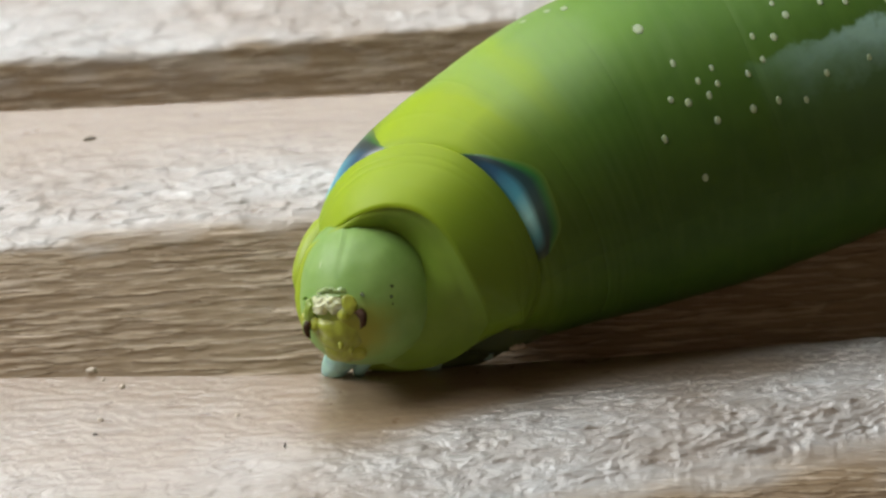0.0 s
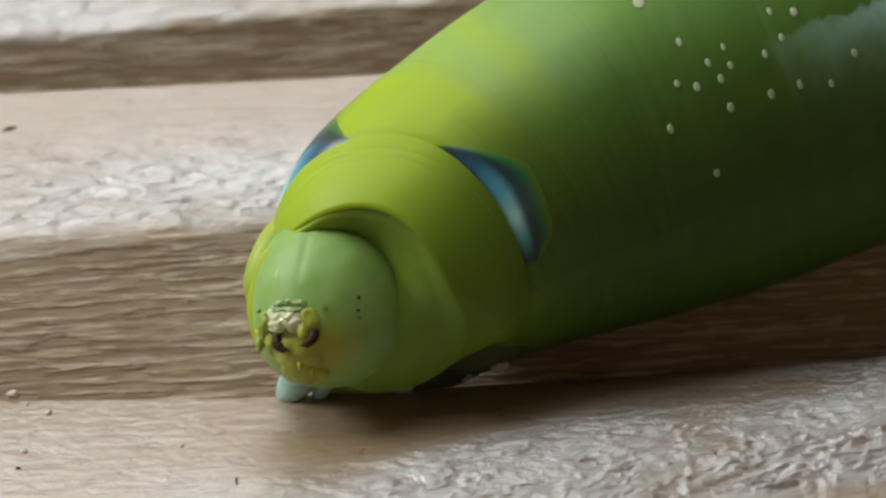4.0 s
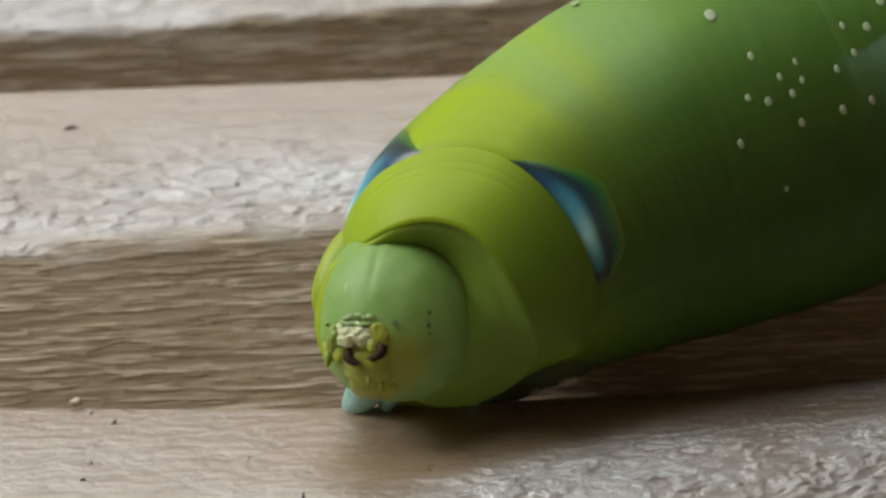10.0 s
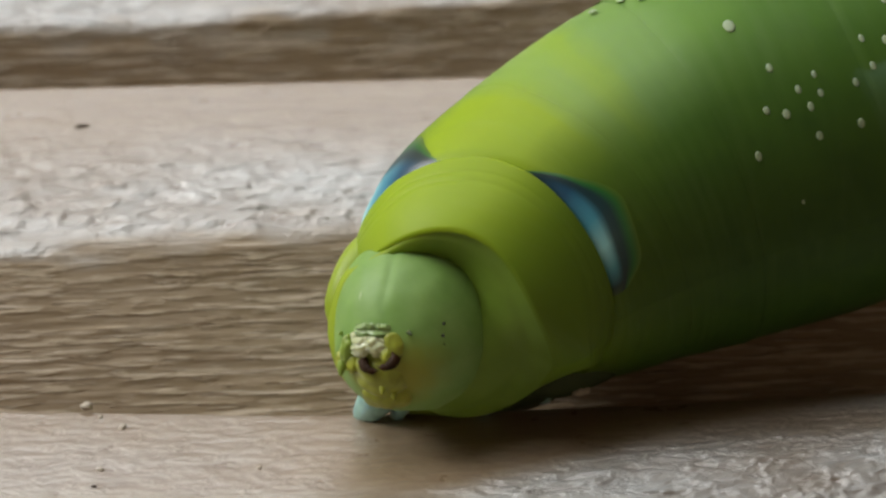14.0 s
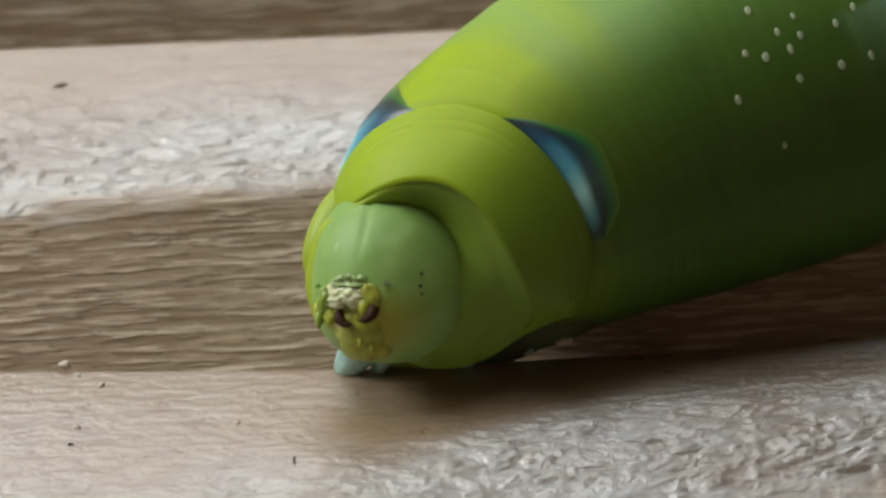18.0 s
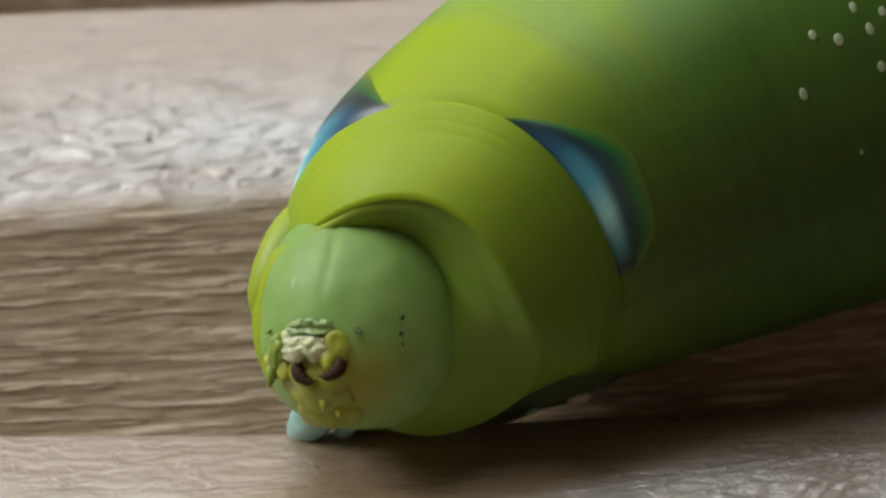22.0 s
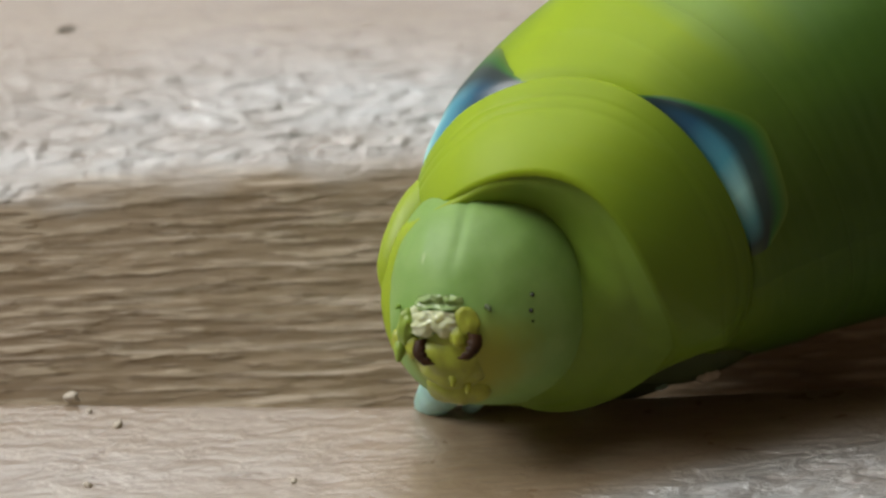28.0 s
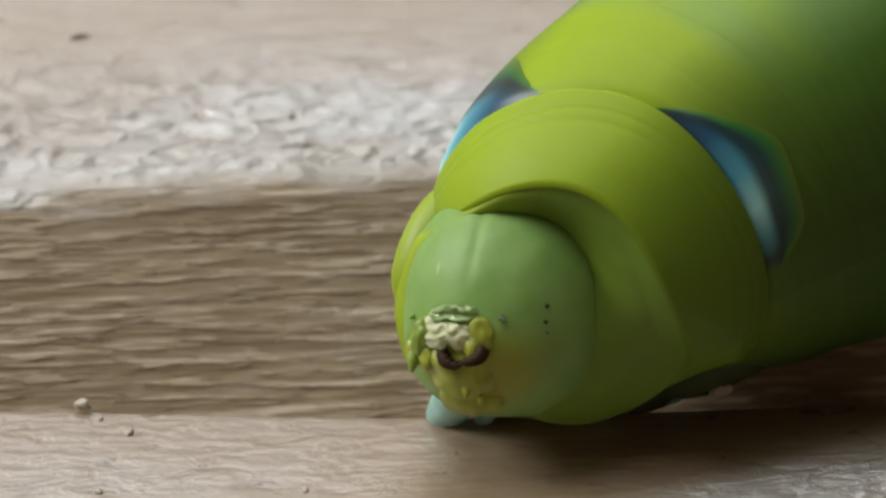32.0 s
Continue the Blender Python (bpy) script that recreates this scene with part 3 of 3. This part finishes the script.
RIM = leaning(1.90, 0.93)
FOLD = lambda d: leaning(2.87, 0.56)(d) - 0.13 * math.exp(-(((d % 360) - 150) / 34) ** 2)   # lower on the animal's right
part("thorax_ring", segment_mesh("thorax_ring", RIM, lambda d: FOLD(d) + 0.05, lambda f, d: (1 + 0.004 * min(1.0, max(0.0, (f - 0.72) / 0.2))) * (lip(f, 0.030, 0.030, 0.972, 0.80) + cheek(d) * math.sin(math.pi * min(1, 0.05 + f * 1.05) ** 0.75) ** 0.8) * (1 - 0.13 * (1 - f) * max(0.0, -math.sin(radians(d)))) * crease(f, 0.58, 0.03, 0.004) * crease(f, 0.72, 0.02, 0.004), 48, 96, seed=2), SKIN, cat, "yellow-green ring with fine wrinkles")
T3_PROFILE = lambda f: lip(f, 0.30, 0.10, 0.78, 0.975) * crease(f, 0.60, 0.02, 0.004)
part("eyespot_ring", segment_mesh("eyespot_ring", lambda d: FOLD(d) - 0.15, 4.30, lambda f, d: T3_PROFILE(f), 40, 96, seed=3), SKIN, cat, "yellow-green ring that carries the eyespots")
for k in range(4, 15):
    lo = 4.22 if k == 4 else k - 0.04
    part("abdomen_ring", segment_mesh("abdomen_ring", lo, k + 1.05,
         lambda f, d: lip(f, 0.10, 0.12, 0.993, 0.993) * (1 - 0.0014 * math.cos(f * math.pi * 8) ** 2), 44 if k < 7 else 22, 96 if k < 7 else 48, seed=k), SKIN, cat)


def eyespot_mesh(mirror):
    """A crescent patch on the ring just behind the fold: a thin inner tip that swells to a broad blunt outer end."""
    pts, uv = [], []
    for i in range(33):
        f = i / 32
        deg = 76 - 64 * f
        rise, fall = min(1.0, f / 0.55), max(0.0, (f - 0.84) / 0.16)
        w = 0.74 * (0.3 * rise + 0.7 * rise * rise * (3 - 2 * rise)) * math.sqrt(max(0.0, 1 - 0.55 * fall ** 2.2))
        row, ruv = [], []
        turn = 180 - deg if mirror else deg
        for j in range(13):
            g = j / 12
            q = FOLD(turn) - 0.04 + (0.06 + w) * g
            dome = 0.04 * math.sin(math.pi * g) * math.sin(math.pi * f) + 0.012
            row.append(tuple(on_body(q, turn, T3_PROFILE((q - FOLD(turn) + 0.15) / (4.45 - FOLD(turn))), dome) * MM))
            ruv.append((g, f))
        pts.append(row)
        uv.append(ruv)
    return grid_mesh("eyespot", pts, False, uv)


for mirror in (False, True):
    part("eyespot", eyespot_mesh(mirror), EYESPOT, cat, "blue eyespot with a black rim")


# white dots: place along the body and angle round it
DOTS = [(4.98, 110), (5.06, 104), (4.84, 114), (5.38, 74), (5.5, 56), (5.62, 47), (5.74, 50), (5.38, 44), (5.5, 41), (5.66, 41), (5.74, 44), (5.66, 32), (5.22, 32), (5.46, 14),
        (5.94, 44), (6.06, 56), (6.3, 59), (6.06, 47), (5.9, 32), (6.18, 53), (6.22, 29), (6.38, 35), (6.62, 35), (6.06, 32), (6.26, 65), (6.5, 59), (6.62, 56)]
rnd = random.Random(4)
dot_mesh = ball(0.135, 1, 1, 0.22, 3)
dot_mesh.materials.append(SPOT)


def dot(q, deg, size):
    p, n = on_body(q, deg), None
    n = (on_body(q, deg, 1.0, 1.0) - p).normalized()
    along = (on_body(q + 0.05, deg) - p).normalized()
    across = n.cross(along).normalized()
    turn = Matrix((along, across, n)).transposed().to_4x4()
    ob = part("white_dot", dot_mesh, None, cat)
    ob.matrix_basis = Matrix.Translation(p * MM) @ turn @ Matrix.Diagonal((size * rnd.uniform(0.6, 0.8), size, size, 1))


for q, deg in DOTS:
    dot(q, deg, rnd.uniform(0.8, 1.12) * (1.5 if deg > 70 else 1.0))
for k in range(26):
    dot(rnd.uniform(6.75, 8.4), rnd.uniform(18, 66), rnd.uniform(0.7, 1.1))

# ---------- head and mouth ----------
HEAD = Matrix.Translation(plan(1.37, -0.93, 3.5) * MM) @ Euler((0, radians(-27), radians(-36))).to_matrix().to_4x4()


# the camera's view axes, along which the head is built: right, up, and towards the camera
VIEW_R, VIEW_U, VIEW_N = RG, FG * 0.588 + Vector((0, 0, 0.809)), FG * -0.809 + Vector((0, 0, 0.588))
TO_VIEW = Matrix((VIEW_R, VIEW_U, VIEW_N)) @ HEAD.to_3x3()


def head_radius(x, y, z):
    """A broad boxy capsule with two lobes and a shallow median groove: its radius in the direction x, y, z of the head (mm)."""
    d = TO_VIEW @ Vector((x, y, z)).normalized()
    a, b = (2.13 if d.x < 0 else 2.40), (2.76 if d.y > 0 else 2.16)
    r = 1 / math.sqrt(((abs(d.x) / a) ** 2.3 + (abs(d.y) / b) ** 2.3) ** 0.87 + (d.z / 2.28) ** 2)
    p = d * r
    groove = p.x + 0.50 - 0.20 * (p.y - 2.1)
    r -= 0.06 * math.exp(-(groove / 0.08) ** 2) * min(1.0, max(0.0, (p.y - 0.5) / 1.2))
    r -= 0.03 * math.exp(-((groove + 0.45) / 0.4) ** 2) * max(0.0, min(1.0, p.y - 0.6))
    return r * (1 + 0.006 * noise.noise(Vector((x, y, z)) * 5))


def head_mesh():
    pts = []
    for i in range(65):
        la = radians(-90 + 180 * i / 64)
        row = []
        for j in range(96):
            lo = 2 * math.pi * j / 96
            d = Vector((math.cos(la) * math.sin(lo), -math.cos(la) * math.cos(lo), math.sin(la)))
            p = d * head_radius(*d) * MM
            row.append(tuple(p))
        pts.append(row)
    return grid_mesh("head", pts, True)


head = part("head", head_mesh(), HEADSKIN, cat, "pale green head capsule, yellow round the mouth")
head.matrix_basis = HEAD
cam.data.dof.use_dof, cam.data.dof.focus_object, cam.data.dof.aperture_fstop = True, head, 105.0


def face_depth(a, u):
    """How far the capsule stands out at a across and u up."""
    rho = (abs(a / (2.13 if a < 0 else 2.40)) ** 2.3 + abs(u / (2.76 if u > 0 else 2.16)) ** 2.3) ** 0.87
    return 2.28 * math.sqrt(max(0.0, 1 - rho))


def collar_mesh():
    """The soft ring between the head and the first broad fold: it swells out from the capsule and dips under the fold's rim; beside the mouth it is a thin pleat."""
    pts = []
    for k in range(41):
        f = k / 40
        row = []
        for j in range(120):
            deg = 3.0 * j
            c, s = math.cos(radians(deg)), math.sin(radians(deg))
            edge = 1 / (abs(c / (2.08 if c < 0 else 1.98)) ** 2.5 + abs(s / (2.24 if s > 0 else 2.05)) ** 2.5) ** 0.4
            deep = face_depth(c * edge, s * edge)
            inner = HEAD.translation / MM + VIEW_N * (deep - 0.10) + (VIEW_R * c + VIEW_U * s) * edge
            outer = on_body(RIM(deg) + 0.03, deg, 0.978 + 0.35 * cheek(deg))
            w = min(1.0, max(0.0, (deg - 96) / 44)) if deg < 200 else min(1.0, max(0.0, (290 - deg) / 60))
            w = w * w * (3 - 2 * w)
            pleat = HEAD.translation / MM + VIEW_N * (deep * 0.55 - 0.45) + (VIEW_R * c + VIEW_U * s) * (edge + (0.22 if s > 0 else 0.22 + 0.3 * s))
            outer = outer.lerp(pleat, w)
            wide = (outer - inner).length
            fold = 0.06 * math.exp(-((f - 0.66) / 0.12) ** 2) * max(0.0, math.cos(radians(deg - 5)))
            swell = (0.05 + 0.15 * max(0.0, s) ** 1.5) * wide * math.sin(math.pi * f ** 0.7) - fold
            p = inner.lerp(outer, f) + (VIEW_N * 0.9 + VIEW_R * 0.35 * c + VIEW_U * 0.25 * s) * swell
            p += VIEW_N * (0.03 * noise.noise(Vector((c * 1.6, s * 1.6, f * 2))))
            row.append(tuple(p * MM))
        pts.append(row + row[:1])
    return grid_mesh("collar", pts, False, [[(k / 40, j / 120) for j in range(121)] for k in range(41)])


part("collar", collar_mesh(), COLLAR_SKIN, cat, "pale green collar behind the head")


def limb_mesh(name, points, radii, around=14):
    """A tapered tube through points (mm)."""
    rows = []
    pts = [Vector(p) for p in points]
    dense, rr = [], []
    for i in range(len(pts) - 1):
        v0, v1, v2, v3 = (pts[min(max(m, 0), len(pts) - 1)] for m in (i - 1, i, i + 1, i + 2))
        for k in range(6):
            f = k / 6
            dense.append(0.5 * (2 * v1 + (v2 - v0) * f + (2 * v0 - 5 * v1 + 4 * v2 - v3) * f * f + (3 * v1 - v0 - 3 * v2 + v3) * f ** 3))
            rr.append(radii[i] * (1 - f) + radii[i + 1] * f)
    dense.append(pts[-1])
    rr.append(radii[-1])
    for i, p in enumerate(dense):
        d = (dense[min(i + 1, len(dense) - 1)] - dense[max(i - 1, 0)]).normalized()
        s = d.cross(Vector((0.2, 0.9, 0.3))).normalized()
        u = s.cross(d)
        rows.append([tuple((p + (s * math.cos(a) + u * math.sin(a)) * rr[i]) * MM) for a in [2 * math.pi * j / around for j in range(around)]])
    return grid_mesh(name, rows, True, None, (True, True))


def flap_mesh(name, wide, high, thick, wrinkles, notch, seed, curve=0.30):
    """A soft pad (mm) in the x-z plane that bulges to the front, with wrinkles across and a notched lower edge."""
    n, k = 40, 26
    front, back = [], []
    for i in range(k):
        f = i / (k - 1)
        fr, br = [], []
        for j in range(n):
            g = 2 * j / (n - 1) - 1
            low = -high * (1 - notch * math.exp(-(g / 0.16) ** 2)) * (1 - 0.35 * g * g)
            top = high * 0.55 * (1 - 0.5 * g * g)
            z = top + (low - top) * f
            bulge = thick * (1 - g * g) ** 0.5 * math.sin(math.pi * (0.12 + 0.86 * f)) ** 0.6 if abs(g) < 1 else 0.0
            w = wrinkles * math.sin(f * 13 + 3.0 * noise.noise(Vector((g * 2.5, f * 2, seed)))) * (1 - f) * (1 - g * g)
            w += wrinkles * 0.9 * noise.noise(Vector((g * 4, f * 6, seed + 3)))
            fr.append((g * wide * (0.82 + 0.18 * f + 0.10 * noise.noise(Vector((f * 4, g, seed + 7)))) * MM, -(bulge + w - curve * (g * wide) ** 2 - 0.10 * abs(g) ** 8) * MM, z * MM))
        front.append(fr)
    rows = front + [[(x, y + 0.0004, z) for x, y, z in front[-1]], [(x, y + 0.0004, z) for x, y, z in front[0]]]
    return grid_mesh(name, rows)


def mandible_mesh():
    """A curved dark blade, pivot at the origin, pointing down, toothed on its inner (-x) edge."""
    rows = []
    for i in range(25):
        f = i / 24
        zc = -0.56 * f
        xc = 0.10 * math.sin(math.pi * f) - 0.12 * f * f
        half = 0.16 * (1 - 0.30 * f)
        tooth = 0.05 * abs(math.sin(f * math.pi * 4.5)) if f > 0.25 else 0.0
        th = 0.15 * (1 - 0.55 * f)
        row = []
        for j in range(16):
            a = 2 * math.pi * j / 16
            cx = math.cos(a) * half
            if cx < 0:
                cx -= tooth * -math.cos(a)
            row.append(((xc + cx) * MM, (math.sin(a) * th - 0.18 * math.sin(math.pi * f * 0.6)) * MM, zc * MM))
        rows.append(row)
    return grid_mesh("mandible", rows, True, None, (True, True))


def placed(ob, x, y, z, rx=0, ry=0, rz=0):
    ob.matrix_basis = pose(x * MM, y * MM, z * MM, rx, ry, rz)
    return ob


def beside_head(a, u, n):
    """A point by the camera's view axes, from the head's middle (mm)."""
    return HEAD.translation / MM + VIEW_R * a + VIEW_U * u + VIEW_N * n


VIEW = Matrix((VIEW_R, -VIEW_N, VIEW_U)).transposed().to_4x4()


def on_face(a, u, lift=0.0, rx=0, ry=0, rz=0):
    """A pose on the head's surface, x to the view's right, -y towards the camera, z up the view."""
    return HEAD.inverted() @ Matrix.Translation(beside_head(a, u, face_depth(a, u) + lift) * MM) @ VIEW @ pose(0, 0, 0, rx, ry, rz)


def mouth_part(name, mesh, material, place, label=""):
    ob = part(name, mesh, material, head, label)
    ob.matrix_basis = place
    return ob


mouth_part("clypeus", flap_mesh("clypeus", 0.74, 0.36, 0.12, 0.07, 0.0, 5, 0.22), CLYPEUS, on_face(-1.00, 0.10, 0.02, 8, 0, -22), "pale green wrinkled pad above the mouth")
labrum = mouth_part("labrum", flap_mesh("labrum", 0.66, 0.40, 0.20, 0.04, 0.40, 9, 0.2), LABRUM, on_face(-1.12, -0.30, 0.10, 10, 0, -24), "pale wet notched upper lip")
man_l = part("mandible", mandible_mesh(), MANDIBLE, head, "dark brown toothed jaw")
man_mesh = man_l.data.copy()
for v in man_mesh.vertices:
    v.co.x = -v.co.x
man_mesh.flip_normals()
man_r = part("mandible", man_mesh, None, head, "dark brown toothed jaw")
mouth_part("labium", ball(0.86, 0.95, 0.55, 0.80, 4, 0.20, 3), LIPYELLOW, on_face(-0.72, -1.05, -0.38, 15, 0, -18), "yellow soft lower lip")
mouth_part("chin", ball(0.62, 1.15, 0.55, 0.70, 3, 0.25, 8), LIPYELLOW, on_face(-0.62, -1.72, -0.14, 40, 0, -15), "wrinkled yellow chin under the mouth")
mouth_part("spinneret", limb_mesh("spinneret", [(0, 0, 0), (0, -0.06, -0.12), (0.01, -0.08, -0.24)], [0.10, 0.08, 0.04]), LIPYELLOW, on_face(-0.40, -1.62, 0.10))
mouth_part("maxilla", ball(0.36, 0.80, 0.50, 1.10, 4, 0.25, 6), LIPYELLOW, on_face(-0.42, -0.34, -0.07, 8, -14, -8), "yellow lobe beside the upper lip")
mouth_part("maxilla", ball(0.36, 0.70, 0.6, 1.1, 4, 0.28, 4), PALPSKIN, on_face(-1.70, -0.42, 0.10, 5, 16, -45), "yellow-green lobe beside the upper lip")
for a, u, size, k in ((-1.78, -0.72, 0.27, 1), (-1.55, -0.86, 0.22, 2), (-0.62, -0.62, 0.20, 3), (-1.50, -0.15, 0.16, 4)):
    mouth_part("mouth_fold", ball(size, 0.9, 0.7, 1.2, 3, 0.35, 3.3 * k), LABRUM if k == 4 else LIPYELLOW, on_face(a, u, 0.08, 0, 12 - 8 * k, -20))
mouth_part("palp", limb_mesh("palp", [(0, 0, 0), (-0.06, -0.08, -0.22), (-0.10, -0.10, -0.48)], [0.19, 0.14, 0.04]), PALPSKIN, on_face(-1.80, -0.72, 0.10), "stubby yellow-green feeler")
mouth_part("palp", limb_mesh("palp", [(0, 0, 0), (0.03, -0.07, -0.16), (0.02, -0.10, -0.30)], [0.12, 0.09, 0.03]), LIPYELLOW, on_face(-0.75, -1.40, 0.05), "stubby yellow feeler")
mouth_part("antenna", limb_mesh("antenna", [(0, 0, 0), (0.05, -0.08, -0.03), (0.08, -0.15, -0.09)], [0.07, 0.045, 0.02]), UNDER, on_face(-0.02, 0.04, -0.01), "short dark stubby antenna")
mouth_part("antenna", limb_mesh("antenna", [(0, 0, 0), (-0.05, -0.08, -0.02), (-0.09, -0.14, -0.05)], [0.06, 0.04, 0.02]), COLLAR, on_face(-1.88, 0.0, 0.0), "short stubby antenna")
for a, u, r in ((0.95, 0.30, 0.050), (0.93, -0.04, 0.052), (0.97, -0.27, 0.030)):
    mouth_part("eyelet", ball(r, 1, 1, 1, 2), BLACKDOT, on_face(a, u, 0.0), "tiny black simple eye")

# dark lump added to fill and block the light gap under the thorax
part("belly_filler", ball(1.0, 2.2, 0.9, 0.75, 4, 0.10, 9), UNDER, cat, "added dark lump that blocks light above the legs").matrix_basis = Matrix.Translation(plan(4.38, 1.0, 0.40) * MM) @ Euler((0, 0, radians(18))).to_matrix().to_4x4()
part("breast", ball(1.0, 2.3, 0.95, 0.75, 3, 0.10, 2), PALPSKIN, cat, "soft green underside between the legs").location = plan(2.30, 0.35, 0.70) * MM

part("side_pleat", limb_mesh("side_pleat", [beside_head(*p) for p in ((-0.80, 2.62, -1.10), (-1.22, 2.32, -0.80), (-1.52, 1.90, -0.55), (-1.76, 1.32, -0.40), (-1.88, 0.80, -0.40), (-1.85, 0.40, -0.5), (-1.72, 0.10, -0.7))],
     [0.46, 0.50, 0.52, 0.53, 0.52, 0.46, 0.25], 24), PLEAT, cat, "yellow-green pleat bulging beside the head")
# thorax underside, darkened as shade and enlarged to block light
part("underside", ball(1.0, 2.2, 1.1, 0.85, 4, 0.10, 4), UNDER, cat, "underside of the thorax, shade painted in, filled out to block light").matrix_basis = Matrix.Translation(plan(6.20, 0.80, 1.55) * MM) @ Euler((0, radians(-8), radians(24))).to_matrix().to_4x4()
# extra dark mass, added to shut out light under the body
belly_block = [on_body(q, 268, 0.62) for q in (3.2, 4, 5, 6, 7, 8, 9)]
part("belly_block", limb_mesh("belly_block", belly_block, [1.6, 2.2, 2.6, 2.9, 2.9, 2.7, 2.2], 24), UNDER, cat, "added dark mass under the body that keeps light from the gap")
# ---------- legs ----------
for base, knee, tip, size in (((0.86, -0.42, 1.25), (0.42, -0.52, 0.90), (0.10, -0.22, 0.08), 1.05), ((1.45, -0.60, 1.20), (1.16, -0.80, 0.90), (0.98, -0.45, 0.16), 0.55),
                              ((3.3, 0.35, 1.6), (3.5, -0.10, 0.8), (3.35, -0.25, 0.02), 1.1), ((5.0, 0.9, 1.7), (5.3, 0.45, 0.8), (5.15, 0.30, 0.02), 1.1),
                              ((2.0, 1.6, 1.4), (1.7, 1.6, 0.4), (1.6, 1.2, -0.35), 1.0), ((3.6, 2.0, 1.4), (3.2, 1.9, 0.3), (3.0, 1.2, -0.45), 1.0)):
    leg = part("leg", limb_mesh("leg", [base, knee, tip], [0.62 * size, 0.52 * size, 0.34 * size]), LEGSKIN, cat, "pale bluish-green jointed leg")
    t = Vector(tip)
    part("claw", limb_mesh("claw", [t + Vector((0.05, 0.02, 0.14)), t + Vector((-0.06, -0.05, 0.06)), t + Vector((-0.10, -0.08, -0.02))], [0.10, 0.07, 0.02], 8), CLAW, leg)
for q, low in ((7.5, 1.7), (8.5, 1.9), (9.5, 1.9)):
    for s in (-1, 1):
        top = on_body(q, 270 + 34 * s, 0.86)
        foot = Vector((top.x, top.y, -0.2 if top.y < 3 else low if top.y > 7 else low * 0.4))
        part("proleg", limb_mesh("proleg", [top, top.lerp(foot, 0.6), foot], [1.5, 1.2, 1.0], 18), SKIN, cat, "fleshy green proleg")

# ---------- crumbs of wood on the front slat ----------
for k, (x, y, z, r) in enumerate(((-7.6, 2.15, -0.85, 0.17), (-6.64, 1.05, -0.83, 0.12), (-7.25, 1.75, -0.95, 0.08), (-7.4, -1.9, -0.05, 0.10), (6.35, 0.62, -0.02, 0.20), (-3.0, -2.2, -0.04, 0.08))):
    tagged(placed(part("wood_crumb", ball(r * 0.85, 1.3, 0.9, 0.6, 2, 1.1, k * 3.1), CRUMB), x + NEAR.x / MM, y + NEAR.y / MM, z + NEAR.z / MM, 0, 0, 50 * k), "tiny pale crumb of wood on the slat", "crumb", "wood crumbs")

# thin dark slivers added in place of a crack, a scratch and a speck
for p in (((-7.62, 12.52, 1.92), (-7.40, 12.60, 1.95), (-7.14, 12.62, 1.92)), ((-1.70, -5.20, 0.90), (-1.74, -5.42, 0.93), (-1.70, -5.66, 0.88)), ((-7.86, -3.90, 0.80), (-7.79, -3.87, 0.83), (-7.70, -3.88, 0.80))):
    part("mark_sliver", limb_mesh("mark_sliver", p, [0.02, 0.040, 0.015], 10), BACKING, bench, "small dark sliver standing in for a mark in the wood")

# jaws: how far they stand open, from 0 (shut) to 1
JAWS = [(0, 1), (0.8, 1), (1.0, 0.6), (1.2, 0), (1.4, 0.15), (1.6, 0.55), (1.8, 0.85), (2.0, 1), (2.2, 1), (2.4, 0), (2.8, 0.05), (3.0, 0.55), (3.3, 0.1), (3.5, 0), (4.0, 0.4), (4.5, 0), (5.0, 0.5), (5.5, 0.1), (6.0, 0.1),
        (7.0, 0.55), (7.5, 0), (8.0, 0.4), (8.5, 0), (9.0, 0.55), (9.5, 0), (10.0, 0.3), (10.5, 0), (11.0, 0.1), (11.5, 0.55), (12.5, 0.5), (14.0, 0.2), (15.0, 0.45), (16.0, 0.1), (17.0, 0),
        (18.0, 0.3), (19.0, 0.4), (20.0, 0.2), (22.0, 0.25), (23.0, 0.15), (25.0, 0.2), (26.2, 0.4), (27.5, 0), (28.0, 0.5), (28.5, 0), (29.0, 0.15), (30.0, 0.25), (31.0, 0), (32.0, 0.15)]


# the abdomen creeps up towards the head: how far across and up it has come (mm)
CREEP = [(0, 0, 0), (6, 0.01, 0.005), (9, 0.11, 0.06), (14, 0.15, 0.09), (18, 0.12, 0.065), (21, 0.16, 0.09), (32, 0.16, 0.09)]


def motions():
    """The jaws open and shut, and the upper lip lifts with them; the abdomen creeps forward."""
    for ob in cat.children:
        if ob.name.startswith(("abdomen_ring", "white_dot")):
            rest, share = ob.matrix_basis.copy(), 0.3 if ob.name == "abdomen_ring" else 0.7 if ob.name == "abdomen_ring.001" else 1.0
            walk(ob, [(t, Matrix.Translation((VIEW_U * up - VIEW_R * across) * share * MM) @ rest) for t, across, up in CREEP])
    walk(man_l, [(t, on_face(-0.40 + 0.24 * k, -0.60 + 0.12 * k, 0.04, 6, 50 - 82 * k, -6)) for t, k in JAWS])
    walk(man_r, [(t, on_face(-1.20 - 0.38 * k, -0.66 - 0.06 * k, 0.0, 6, -50 + 82 * k, -22)) for t, k in JAWS])
    walk(labrum, [(t, on_face(-1.12, -0.32 + 0.10 * k, 0.10, 10 - 8 * k, 0, -24)) for t, k in JAWS])


motions()
